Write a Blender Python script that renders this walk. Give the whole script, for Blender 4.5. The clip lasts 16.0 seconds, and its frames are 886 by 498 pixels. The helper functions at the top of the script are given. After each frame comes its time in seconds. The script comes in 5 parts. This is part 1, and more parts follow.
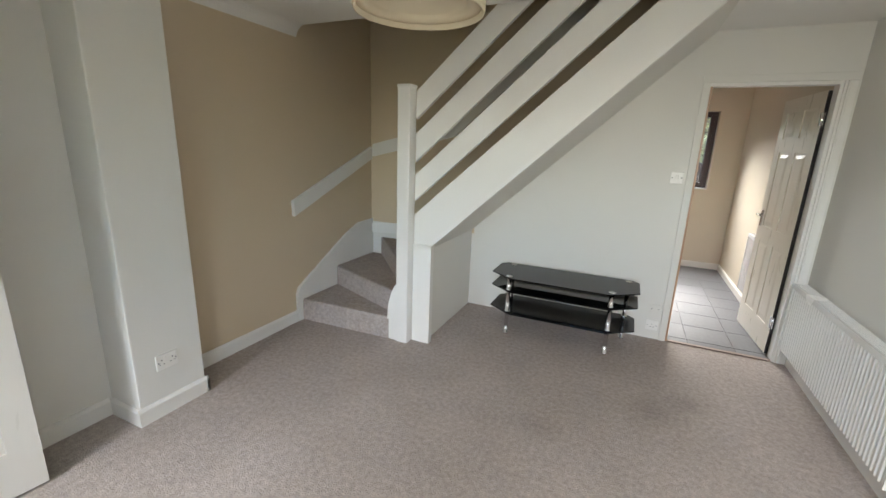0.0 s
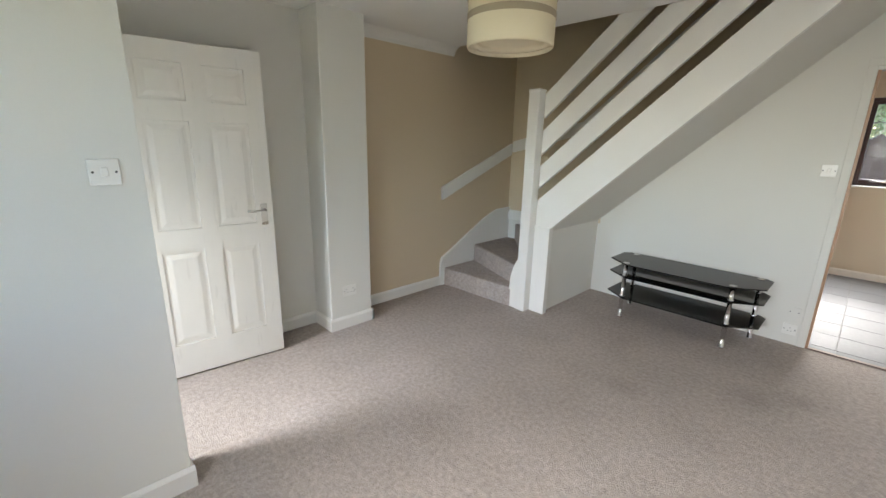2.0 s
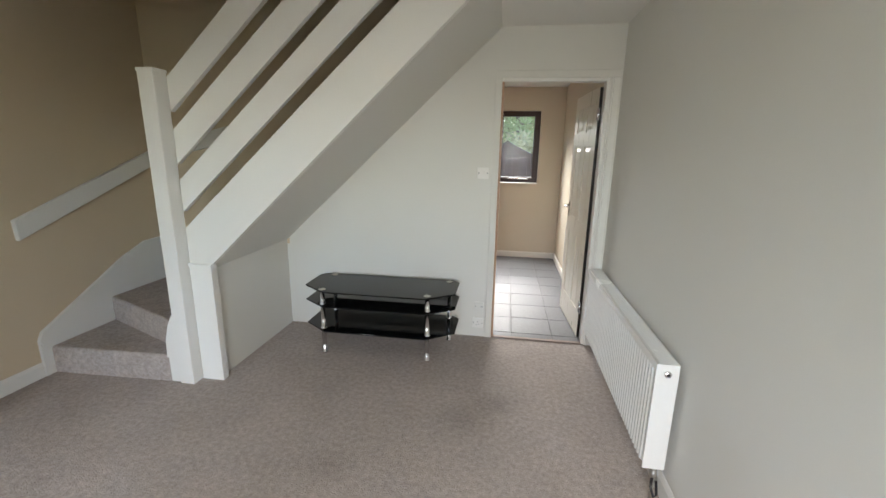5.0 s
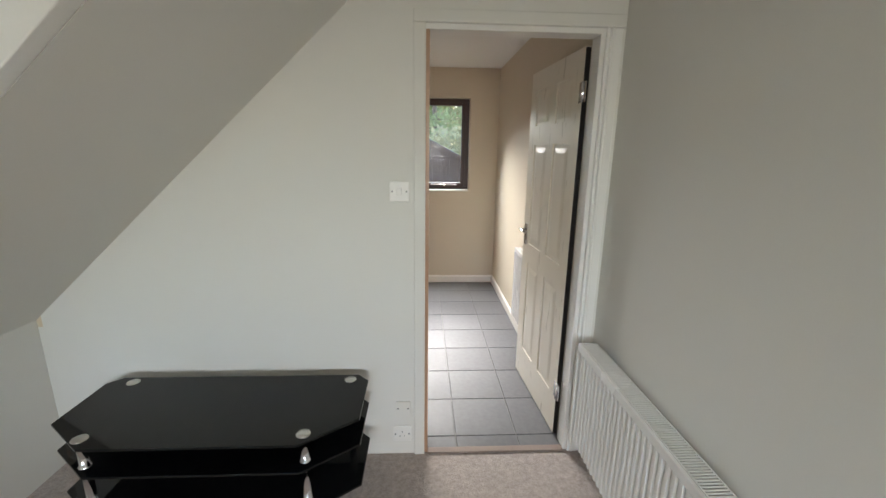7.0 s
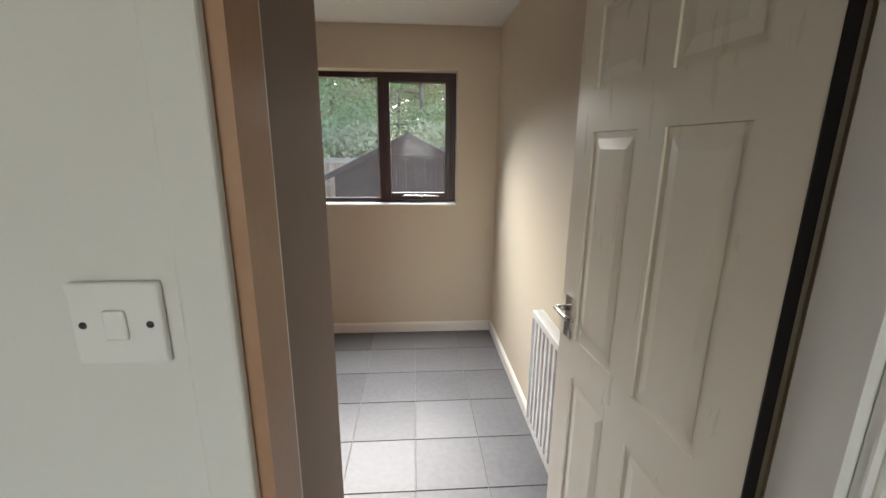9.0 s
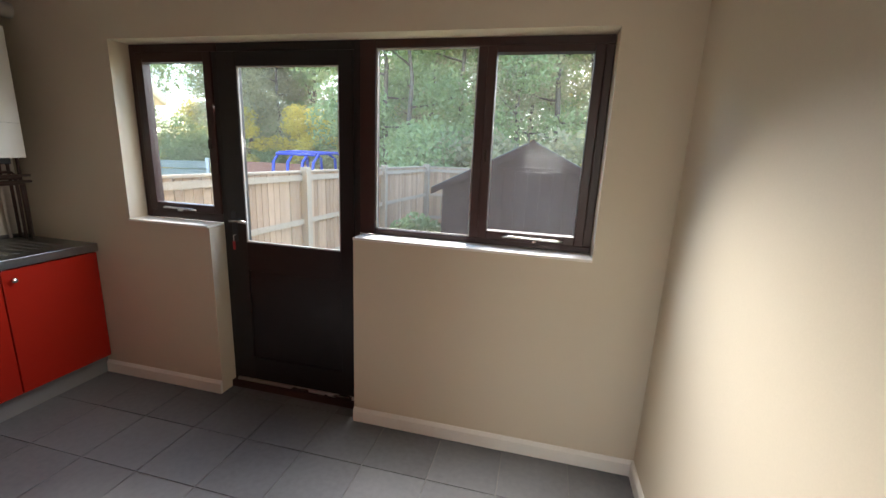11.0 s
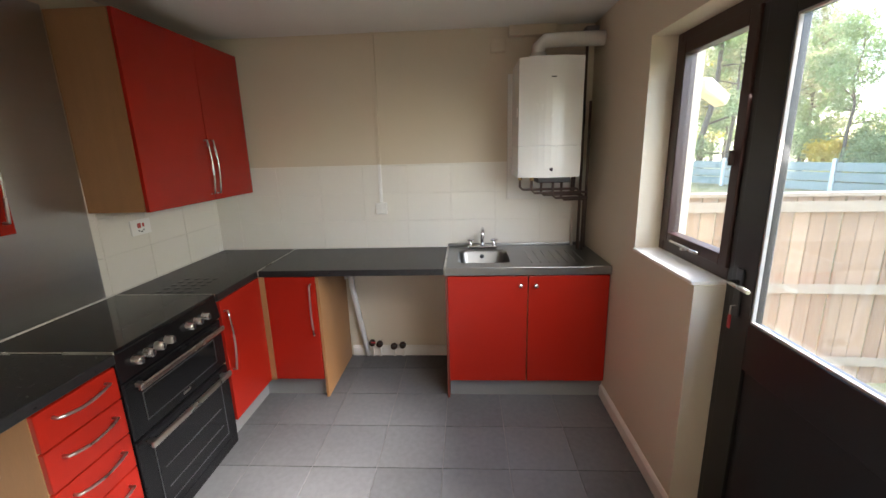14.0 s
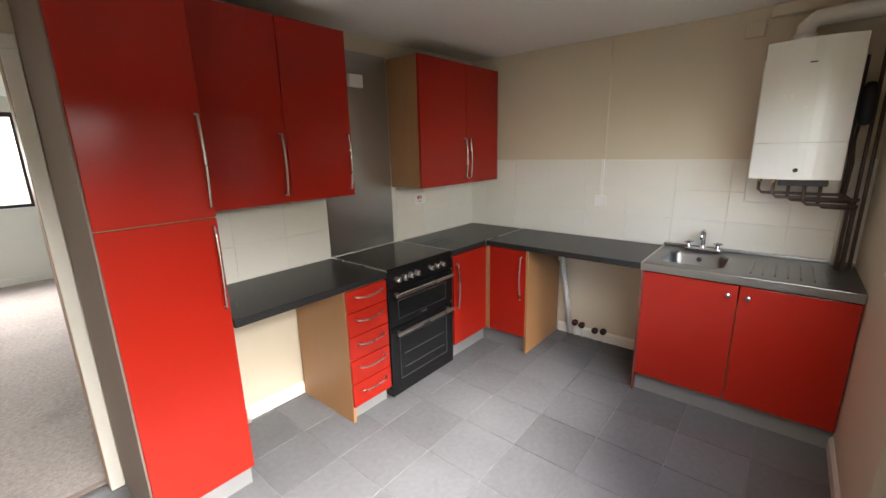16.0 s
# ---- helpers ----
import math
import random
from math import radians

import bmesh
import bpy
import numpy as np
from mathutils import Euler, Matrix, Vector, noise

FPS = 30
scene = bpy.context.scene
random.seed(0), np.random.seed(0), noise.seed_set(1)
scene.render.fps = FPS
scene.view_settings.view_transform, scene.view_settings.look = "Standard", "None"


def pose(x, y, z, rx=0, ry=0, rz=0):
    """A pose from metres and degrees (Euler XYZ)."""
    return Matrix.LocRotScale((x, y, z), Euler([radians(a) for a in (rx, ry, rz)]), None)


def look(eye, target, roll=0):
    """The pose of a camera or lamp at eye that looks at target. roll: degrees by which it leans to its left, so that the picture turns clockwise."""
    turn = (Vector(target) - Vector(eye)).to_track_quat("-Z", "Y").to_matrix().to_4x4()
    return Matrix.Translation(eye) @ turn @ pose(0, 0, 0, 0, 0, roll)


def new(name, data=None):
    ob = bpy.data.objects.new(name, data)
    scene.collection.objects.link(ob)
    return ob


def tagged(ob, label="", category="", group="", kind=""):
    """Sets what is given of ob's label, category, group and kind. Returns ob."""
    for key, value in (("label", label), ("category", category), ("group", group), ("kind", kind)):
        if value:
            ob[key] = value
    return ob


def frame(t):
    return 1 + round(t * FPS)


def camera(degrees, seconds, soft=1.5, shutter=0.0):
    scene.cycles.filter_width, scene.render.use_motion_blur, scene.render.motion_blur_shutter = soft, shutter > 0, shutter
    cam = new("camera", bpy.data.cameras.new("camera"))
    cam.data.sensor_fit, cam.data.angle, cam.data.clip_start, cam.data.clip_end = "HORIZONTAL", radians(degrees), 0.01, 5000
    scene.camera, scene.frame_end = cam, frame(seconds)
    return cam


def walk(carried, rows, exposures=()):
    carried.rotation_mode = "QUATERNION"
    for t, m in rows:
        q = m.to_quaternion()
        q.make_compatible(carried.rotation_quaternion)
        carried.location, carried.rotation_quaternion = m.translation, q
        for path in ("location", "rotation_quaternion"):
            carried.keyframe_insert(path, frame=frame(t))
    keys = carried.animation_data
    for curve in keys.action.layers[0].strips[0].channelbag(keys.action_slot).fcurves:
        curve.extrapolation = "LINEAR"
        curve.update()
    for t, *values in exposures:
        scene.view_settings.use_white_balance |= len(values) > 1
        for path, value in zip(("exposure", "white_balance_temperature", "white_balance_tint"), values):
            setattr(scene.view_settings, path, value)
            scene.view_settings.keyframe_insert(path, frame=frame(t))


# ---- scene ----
cam = camera(94.4, 16.0)
PATH = [
    (0, (-1.258, -3.688, 1.531), (-2.044, -1.915, 1.044), 2.1),
    (0.5, (-1.06, -3.747, 1.518), (-2.123, -2.122, 1.041), 2.6),
    (1, (-0.89, -3.832, 1.525), (-2.218, -2.423, 1.026), 2.0),
    (1.5, (-0.801, -3.956, 1.513), (-2.199, -2.608, 1.034), 1.2),
    (2, (-0.699, -4.074, 1.496), (-2.087, -2.725, 0.994), 1.2),
    (2.5, (-0.627, -4.118, 1.493), (-1.956, -2.713, 0.983), 2.0),
    (3, (-0.563, -4.106, 1.524), (-1.749, -2.582, 1.004), 1.8),
    (3.5, (-0.585, -3.984, 1.517), (-1.57, -2.327, 0.982), 0.7),
    (4, (-0.645, -3.751, 1.515), (-1.446, -1.991, 1.002), 0.4),
    (4.5, (-0.687, -3.516, 1.52), (-1.24, -1.657, 1.033), 1.0),
    (5, (-0.76, -3.223, 1.506), (-1.043, -1.297, 1.048), 1.0),
    (5.2, (-0.741, -3.097, 1.524), (-0.951, -1.161, 1.066), 0.7),
    (7.3, (-0.834, -1.627, 1.54), (-0.728, 0.315, 1.073), 0.9),
    (7.5, (-0.807, -1.486, 1.547), (-0.723, 0.462, 1.101), 0.7),
    (8, (-0.745, -1.089, 1.55), (-0.682, 0.849, 1.06), 0.5),
    (8.5, (-0.685, -0.756, 1.546), (-0.568, 1.184, 1.074), 1.2),
    (8.7, (-0.659, -0.619, 1.529), (-0.522, 1.32, 1.056), 0.5),
    (10.8, (-0.576, 0.779, 1.54), (-0.787, 2.699, 1.021), 1.8),
    (11, (-0.559, 0.896, 1.543), (-1.005, 2.794, 1.097), 2.5),
    (11.5, (-0.615, 1.163, 1.583), (-1.472, 2.914, 1.135), 1.8),
    (12, (-0.693, 1.37, 1.574), (-1.82, 2.968, 1.154), 2.5),
    (12.5, (-0.777, 1.57, 1.588), (-2.147, 2.965, 1.168), 1.6),
    (13, (-0.841, 1.792, 1.58), (-2.605, 2.611, 1.115), 0.2),
    (13.5, (-0.862, 1.934, 1.584), (-2.783, 2.267, 1.137), 0.2),
    (14, (-0.868, 1.986, 1.599), (-2.811, 1.874, 1.137), -1.6),
    (14.5, (-0.778, 2.102, 1.587), (-2.651, 1.619, 1.079), -1.1),
    (15, (-0.692, 2.237, 1.628), (-2.491, 1.509, 1.147), -1.3),
    (15.5, (-0.635, 2.405, 1.638), (-2.282, 1.368, 1.179), -1.1),
    (16, (-0.572, 2.497, 1.626), (-2.059, 1.246, 1.152), -1.3),
]
# stops by which the clip's camera brightens or darkens
EXPOSURES = [(0.0, 3.4), (2.5, 3.4), (4.0, 3.45), (5.0, 3.3), (7.5, 3.25), (8.0, 3.1), (8.7, 3.05), (10.8, 3.2), (12.5, 3.25), (13.5, 3.5), (14.5, 3.75), (16.0, 3.75)]
KITCHEN_W, FRONT_W, HALL_W = 3.6, 3.6, 1.4
walk(cam, [(t, look(eye, target, roll)) for t, eye, target, roll in PATH], EXPOSURES)

# ---- world, sun and daylight ----
world = bpy.data.worlds.new("overcast_sky")
scene.world = world
world.use_nodes = True
wn = world.node_tree
sky = wn.nodes.new("ShaderNodeTexSky")
sky.sky_type = "NISHITA"
sky.sun_disc = False
sky.sun_elevation = radians(36)
sky.sun_rotation = radians(5)
sky.air_density, sky.dust_density, sky.ozone_density = 1.0, 1.2, 1.5
wn.nodes["Background"].inputs["Strength"].default_value = 0.15
wn.links.new(sky.outputs[0], wn.nodes["Background"].inputs["Color"])


def lamp_area(name, m, w, h, power, colour, spread=130):
    d = bpy.data.lights.new(name, "AREA")
    d.shape, d.size, d.size_y, d.energy, d.color = "RECTANGLE", w, h, power, colour
    d.spread = radians(spread)
    ob = new(name, d)
    ob.matrix_world = m
    return ob


sun_data = bpy.data.lights.new("sun", "SUN")
sun_data.energy, sun_data.angle, sun_data.color = 2.0, radians(30), (1.0, 0.97, 0.94)
sun = new("sun", sun_data)
sun.matrix_world = look((0, 0, 0), (-math.sin(radians(5)), -math.cos(radians(5)), -math.tan(radians(36))))

# daylight entering by the openings
lamp_area("kitchen_window_daylight", look((-0.90, 2.72, 1.76), (-0.74, 1.72, 0.63)), 1.0, 0.45, KITCHEN_W, (0.98, 0.96, 0.94), 92)
lamp_area("kitchen_door_daylight", look((-2.1, 2.72, 1.74), (-2.80, 1.90, 0.95)), 1.1, 0.50, KITCHEN_W * 0.23, (1.0, 0.96, 0.91), 105)
lamp_area("front_window_daylight", look((-0.8, -4.98, 1.48), (-0.72, -2.5, -0.15)), 1.3, 0.6, FRONT_W, (0.98, 0.94, 0.89), 102)
lamp_area("front_door_daylight", look((-3.05, -4.95, 1.75), (-2.75, -3.5, 0.0)), 0.5, 0.4, HALL_W, (0.96, 0.95, 0.94), 76)

# ---- materials ----


def surf(name, colour, rough=0.5, metal=0.0, var=0.06, scale=3.0, fine=60.0, bump=0.1, depth=0.002, coat=0.0, rvar=0.08, rand=0.0, stretch=None, warm=None, spec=None):
    """Painted, woven, wooden or metal surface: colour varied at two scales, fine relief, uneven gloss."""
    m = bpy.data.materials.new(name)
    m.use_nodes = True
    t = m.node_tree
    n, l = t.nodes, t.links
    b = n["Principled BSDF"]
    geo = n.new("ShaderNodeNewGeometry")
    vec = geo.outputs["Position"]
    if stretch:
        mp = n.new("ShaderNodeMapping")
        mp.inputs["Scale"].default_value = stretch
        l.new(vec, mp.inputs["Vector"])
        vec = mp.outputs[0]
    big, small = n.new("ShaderNodeTexNoise"), n.new("ShaderNodeTexNoise")
    for tex, sc, det in ((big, scale, 4), (small, fine, 3)):
        tex.inputs["Scale"].default_value = sc
        tex.inputs["Detail"].default_value = det
        l.new(vec, tex.inputs["Vector"])
    mix = n.new("ShaderNodeMix")
    mix.data_type = "RGBA"
    dark = tuple(c * (1 - 2.2 * var) for c in colour)
    light = tuple(min(1, c * (1 + 2.2 * var)) for c in (warm or colour))
    mix.inputs["A"].default_value = (*dark, 1)
    mix.inputs["B"].default_value = (*light, 1)
    add = n.new("ShaderNodeMath")
    add.operation = "MULTIPLY_ADD"
    l.new(small.outputs["Fac"], add.inputs[0])
    add.inputs[1].default_value = 0.5
    half = n.new("ShaderNodeMath")
    half.operation = "MULTIPLY"
    l.new(big.outputs["Fac"], half.inputs[0])
    half.inputs[1].default_value = 0.5
    l.new(half.outputs[0], add.inputs[2])
    fac = add.outputs[0]
    if rand:
        info = n.new("ShaderNodeObjectInfo")
        r2 = n.new("ShaderNodeMath")
        r2.operation = "MULTIPLY_ADD"
        l.new(info.outputs["Random"], r2.inputs[0])
        r2.inputs[1].default_value = rand
        l.new(fac, r2.inputs[2])
        r3 = n.new("ShaderNodeMath")
        r3.operation = "SUBTRACT"
        l.new(r2.outputs[0], r3.inputs[0])
        r3.inputs[1].default_value = rand / 2
        fac = r3.outputs[0]
    l.new(fac, mix.inputs["Factor"])
    l.new(mix.outputs["Result"], b.inputs["Base Color"])
    rr = n.new("ShaderNodeMath")
    rr.operation = "MULTIPLY_ADD"
    l.new(big.outputs["Fac"], rr.inputs[0])
    rr.inputs[1].default_value = 2 * rvar
    rr.inputs[2].default_value = max(0.02, rough - rvar)
    l.new(rr.outputs[0], b.inputs["Roughness"])
    b.inputs["Metallic"].default_value = metal
    b.inputs["Coat Weight"].default_value = coat
    b.inputs["Coat Roughness"].default_value = 0.12
    if spec is not None:
        b.inputs["Specular IOR Level"].default_value = spec
    if bump:
        bp = n.new("ShaderNodeBump")
        bp.inputs["Strength"].default_value = bump
        bp.inputs["Distance"].default_value = depth
        l.new(small.outputs["Fac"], bp.inputs["Height"])
        l.new(bp.outputs[0], b.inputs["Normal"])
    return m


def glass_mat(name, tint=(1, 1, 1), gloss=0.14, film=0.011):
    """Clear glass with a thin film: some dust, and lens glare imitated as a milky haze."""
    m = bpy.data.materials.new(name)
    m.use_nodes = True
    n, l = m.node_tree.nodes, m.node_tree.links
    n.remove(n["Principled BSDF"])
    tr, gl, mx, fr, ml = (n.new("ShaderNode" + k) for k in ("BsdfTransparent", "BsdfGlossy", "MixShader", "Fresnel", "Math"))
    tr.inputs["Color"].default_value = (*tint, 1)
    gl.inputs["Roughness"].default_value = 0.03
    fr.inputs["IOR"].default_value = 1.45
    ml.operation = "MULTIPLY"
    ml.inputs[1].default_value = gloss
    dust_veil, both, nz, rg, geo = (n.new("ShaderNode" + k) for k in ("BsdfTranslucent", "MixShader", "TexNoise", "MapRange", "NewGeometry"))
    dust_veil.inputs["Color"].default_value = (0.9, 0.9, 0.88, 1)
    nz.inputs["Scale"].default_value = 2.5
    nz.inputs["Detail"].default_value = 6
    rg.inputs["To Min"].default_value, rg.inputs["To Max"].default_value = film * 0.5, film * 1.5
    l.new(geo.outputs["Position"], nz.inputs["Vector"])
    l.new(nz.outputs["Fac"], rg.inputs["Value"])
    l.new(rg.outputs[0], both.inputs[0])
    l.new(tr.outputs[0], both.inputs[1])
    l.new(dust_veil.outputs[0], both.inputs[2])
    l.new(fr.outputs[0], ml.inputs[0])
    l.new(ml.outputs[0], mx.inputs[0])
    l.new(both.outputs[0], mx.inputs[1])
    l.new(gl.outputs[0], mx.inputs[2])
    l.new(mx.outputs[0], n["Material Output"].inputs["Surface"])
    return m


def leaf_mat(name, colour, warm):
    """Thin leaf: light passes through it as well as bouncing off."""
    m = surf(name, colour, 0.55, var=0.25, scale=0.7, fine=3, bump=0, warm=warm)
    n, l = m.node_tree.nodes, m.node_tree.links
    b, out = n["Principled BSDF"], n["Material Output"]
    tl, mx = n.new("ShaderNodeBsdfTranslucent"), n.new("ShaderNodeMixShader")
    l.new(b.inputs["Base Color"].links[0].from_socket, tl.inputs["Color"])
    mx.inputs[0].default_value = 0.5
    l.new(b.outputs[0], mx.inputs[1])
    l.new(tl.outputs[0], mx.inputs[2])
    l.new(mx.outputs[0], out.inputs["Surface"])
    return m


M = dict(
    white_wall=surf("off_white_emulsion", (0.74, 0.73, 0.68), 0.75, var=0.018, scale=1.2, fine=220, bump=0.12, depth=0.001),
    beige_wall=surf("beige_emulsion", (0.65, 0.54, 0.385), 0.72, var=0.03, scale=1.0, fine=220, bump=0.12, depth=0.001),
    kitchen_wall=surf("cream_kitchen_emulsion", (0.64, 0.56, 0.425), 0.6, var=0.035, scale=1.1, fine=200, bump=0.12, depth=0.001),
    ceiling=surf("white_ceiling_paint", (0.82, 0.81, 0.77), 0.85, var=0.02, scale=1.5, fine=120, bump=0.25, depth=0.002),
    gloss=surf("white_gloss_paint", (0.80, 0.79, 0.75), 0.3, rvar=0.02, var=0.015, scale=4, fine=90, bump=0.06, depth=0.001),
    door_white=surf("white_satin_door", (0.80, 0.78, 0.73), 0.3, var=0.02, scale=5, fine=240, bump=0.1, depth=0.0006, stretch=(6, 6, 1)),
    door_cream=surf("cream_gloss_door", (0.78, 0.72, 0.60), 0.3, var=0.02, scale=5, fine=240, bump=0.06, depth=0.0005, stretch=(6, 6, 1)),
    taupe=surf("taupe_end_panel", (0.27, 0.21, 0.18), 0.65, var=0.05, scale=4, fine=60, bump=0.05, spec=0.2),
    brown_jamb=surf("brown_painted_jamb", (0.42, 0.25, 0.15), 0.4, var=0.08),
    plastic=surf("white_plastic", (0.82, 0.81, 0.77), 0.3, var=0.01, bump=0),
    plastic_dark=surf("dark_plastic", (0.03, 0.03, 0.035), 0.35, var=0.05, bump=0),
    red_dot=surf("red_switch_rocker", (0.5, 0.05, 0.04), 0.35, var=0.03, bump=0),
    rad_white=surf("radiator_enamel", (0.80, 0.80, 0.77), 0.25, var=0.015, bump=0.04, depth=0.0006),
    black_glass=surf("black_glass", (0.005, 0.006, 0.007), 0.06, var=0.05, bump=0, rvar=0.02, spec=0.3),
    chrome=surf("chrome", (0.75, 0.75, 0.76), 0.12, 1.0, var=0.03, bump=0, rvar=0.04),
    brushed=surf("brushed_nickel", (0.62, 0.6, 0.56), 0.28, 1.0, var=0.04, bump=0.05, depth=0.0004),
    brass=surf("aged_brass", (0.55, 0.42, 0.22), 0.3, 1.0, var=0.08, bump=0),
    steel=surf("brushed_stainless_steel", (0.42, 0.41, 0.39), 0.33, 1.0, var=0.05, scale=2, fine=90, bump=0.12, depth=0.0005, stretch=(1, 1, 14)),
    sink_steel=surf("sink_stainless_steel", (0.27, 0.27, 0.27), 0.34, 1.0, var=0.06, scale=6, fine=150, bump=0.06, depth=0.0006),
    shade=surf("cream_fabric_shade", (0.68, 0.60, 0.43), 0.9, var=0.03, scale=8, fine=400, bump=0.3, depth=0.001),
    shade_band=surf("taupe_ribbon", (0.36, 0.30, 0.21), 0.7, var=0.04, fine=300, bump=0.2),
    tile_white=surf("white_ceramic_tile", (0.78, 0.75, 0.67), 0.2, var=0.015, scale=3, fine=30, bump=0.03, depth=0.002, rand=0.25),
    grout=surf("pale_grout", (0.77, 0.74, 0.66), 0.85, var=0.05, fine=120, bump=0.3),
    tile_floor=surf("dark_slate_tile", (0.136, 0.136, 0.140), 0.54, var=0.16, scale=3.5, fine=34, bump=0.3, depth=0.0016, rand=0.35, rvar=0.12, spec=0.25),
    grout_floor=surf("floor_grout", (0.19, 0.185, 0.175), 0.9, var=0.42, scale=2.2, fine=90, bump=0.3),
    worktop=surf("black_speckled_laminate", (0.020, 0.020, 0.021), 0.30, var=0.35, scale=60, fine=480, bump=0.08, depth=0.0006, spec=0.26),
    oak=surf("oak_veneer", (0.34, 0.17, 0.07), 0.42, var=0.10, scale=3, fine=45, bump=0.1, depth=0.0006, stretch=(9, 9, 0.7)),
    red=surf("glossy_red_vinyl", (0.345, 0.016, 0.008), 0.17, var=0.035, scale=2, fine=60, bump=0.02, depth=0.0008, coat=0.0, rvar=0.05, spec=0.28),
    red_end=surf("red_brown_end_panel", (0.16, 0.035, 0.022), 0.35, var=0.06, scale=3, fine=50, bump=0.05),
    plinth=surf("grey_plinth", (0.22, 0.22, 0.22), 0.4, var=0.05, fine=60, bump=0.05),
    cooker=surf("black_enamel", (0.008, 0.008, 0.009), 0.2, var=0.1, bump=0.02, spec=0.25),
    oven_glass=surf("oven_door_glass", (0.010, 0.010, 0.011), 0.08, var=0.1, bump=0, rvar=0.02, spec=0.3),
    rim=surf("dark_grey_trim", (0.05, 0.05, 0.052), 0.3, var=0.05, bump=0),
    boiler=surf("boiler_enamel", (0.78, 0.77, 0.72), 0.25, var=0.012, bump=0.02, depth=0.0004),
    copper=surf("tarnished_copper", (0.13, 0.095, 0.08), 0.5, 0.5, var=0.2, scale=9),
    mahogany=surf("mahogany_stained_frame", (0.040, 0.015, 0.012), 0.38, var=0.18, scale=5, fine=60, bump=0.15, depth=0.0008, stretch=(5, 5, 1)),
    black_door=surf("dark_brown_painted_door", (0.012, 0.010, 0.010), 0.33, var=0.15, scale=5, fine=60, bump=0.1, depth=0.0008, stretch=(5, 5, 1)),
    bead=surf("pale_glazing_bead", (0.45, 0.42, 0.38), 0.5, var=0.06),
    sill=surf("white_sill_paint", (0.78, 0.75, 0.68), 0.4, var=0.03, scale=6, fine=40, bump=0.1),
    fence_wood=surf("weathered_fence_board", (0.34, 0.20, 0.11), 0.85, var=0.16, scale=3, fine=30, bump=0.5, depth=0.003, stretch=(10, 10, 1), rand=0.5, warm=(0.40, 0.27, 0.17)),
    post_wood=surf("weathered_post", (0.35, 0.28, 0.20), 0.85, var=0.12, scale=4, fine=40, bump=0.5, depth=0.003, stretch=(8, 8, 1), rand=0.2),
    shed_wood=surf("brown_stained_shiplap", (0.036, 0.021, 0.018), 0.9, spec=0.1, var=0.16, scale=3, fine=30, bump=0.4, depth=0.003, stretch=(1, 10, 10), rand=0.3),
    felt=surf("green_grey_roof_felt", (0.10, 0.11, 0.105), 0.95, var=0.2, scale=4, fine=120, bump=0.5, depth=0.003),
    grass=surf("autumn_grass", (0.10, 0.13, 0.035), 0.95, var=0.25, scale=2, fine=50, bump=0.6, depth=0.02, warm=(0.22, 0.19, 0.08)),
    bark=surf("dark_bark", (0.15, 0.12, 0.09), 0.95, var=0.2, scale=4, fine=30, bump=0.7, depth=0.02, stretch=(4, 4, 1)),
    leaf_green=leaf_mat("green_leaf", (0.17, 0.27, 0.11), (0.33, 0.40, 0.18)),
    leaf_olive=leaf_mat("olive_leaf", (0.22, 0.26, 0.15), (0.40, 0.37, 0.20)),
    leaf_yellow=leaf_mat("yellow_autumn_leaf", (0.62, 0.40, 0.06), (0.72, 0.55, 0.12)),
    brick=surf("red_brick", (0.27, 0.12, 0.08), 0.9, var=0.15, scale=6, fine=60, bump=0.4, depth=0.003, rand=0.4),
    blue_tube=surf("blue_painted_tube", (0.03, 0.06, 0.42), 0.4, var=0.05),
    cream_lamp=surf("aged_cream_plastic", (0.62, 0.55, 0.36), 0.4, var=0.04, bump=0),
    panel_grey=surf("grey_green_fence_panel", (0.20, 0.23, 0.20), 0.8, var=0.1, scale=3, fine=30, bump=0.3, depth=0.003, rand=0.2),
    concrete=surf("pale_concrete_post", (0.55, 0.55, 0.52), 0.85, var=0.08, scale=5, fine=60, bump=0.3),
    rust=surf("rusty_pipe_stub", (0.05, 0.03, 0.022), 0.7, 0.3, var=0.2, scale=20),
    key_red=surf("red_key_tag", (0.5, 0.03, 0.04), 0.4, var=0.03, bump=0),
    glass=glass_mat("window_glass"),
)


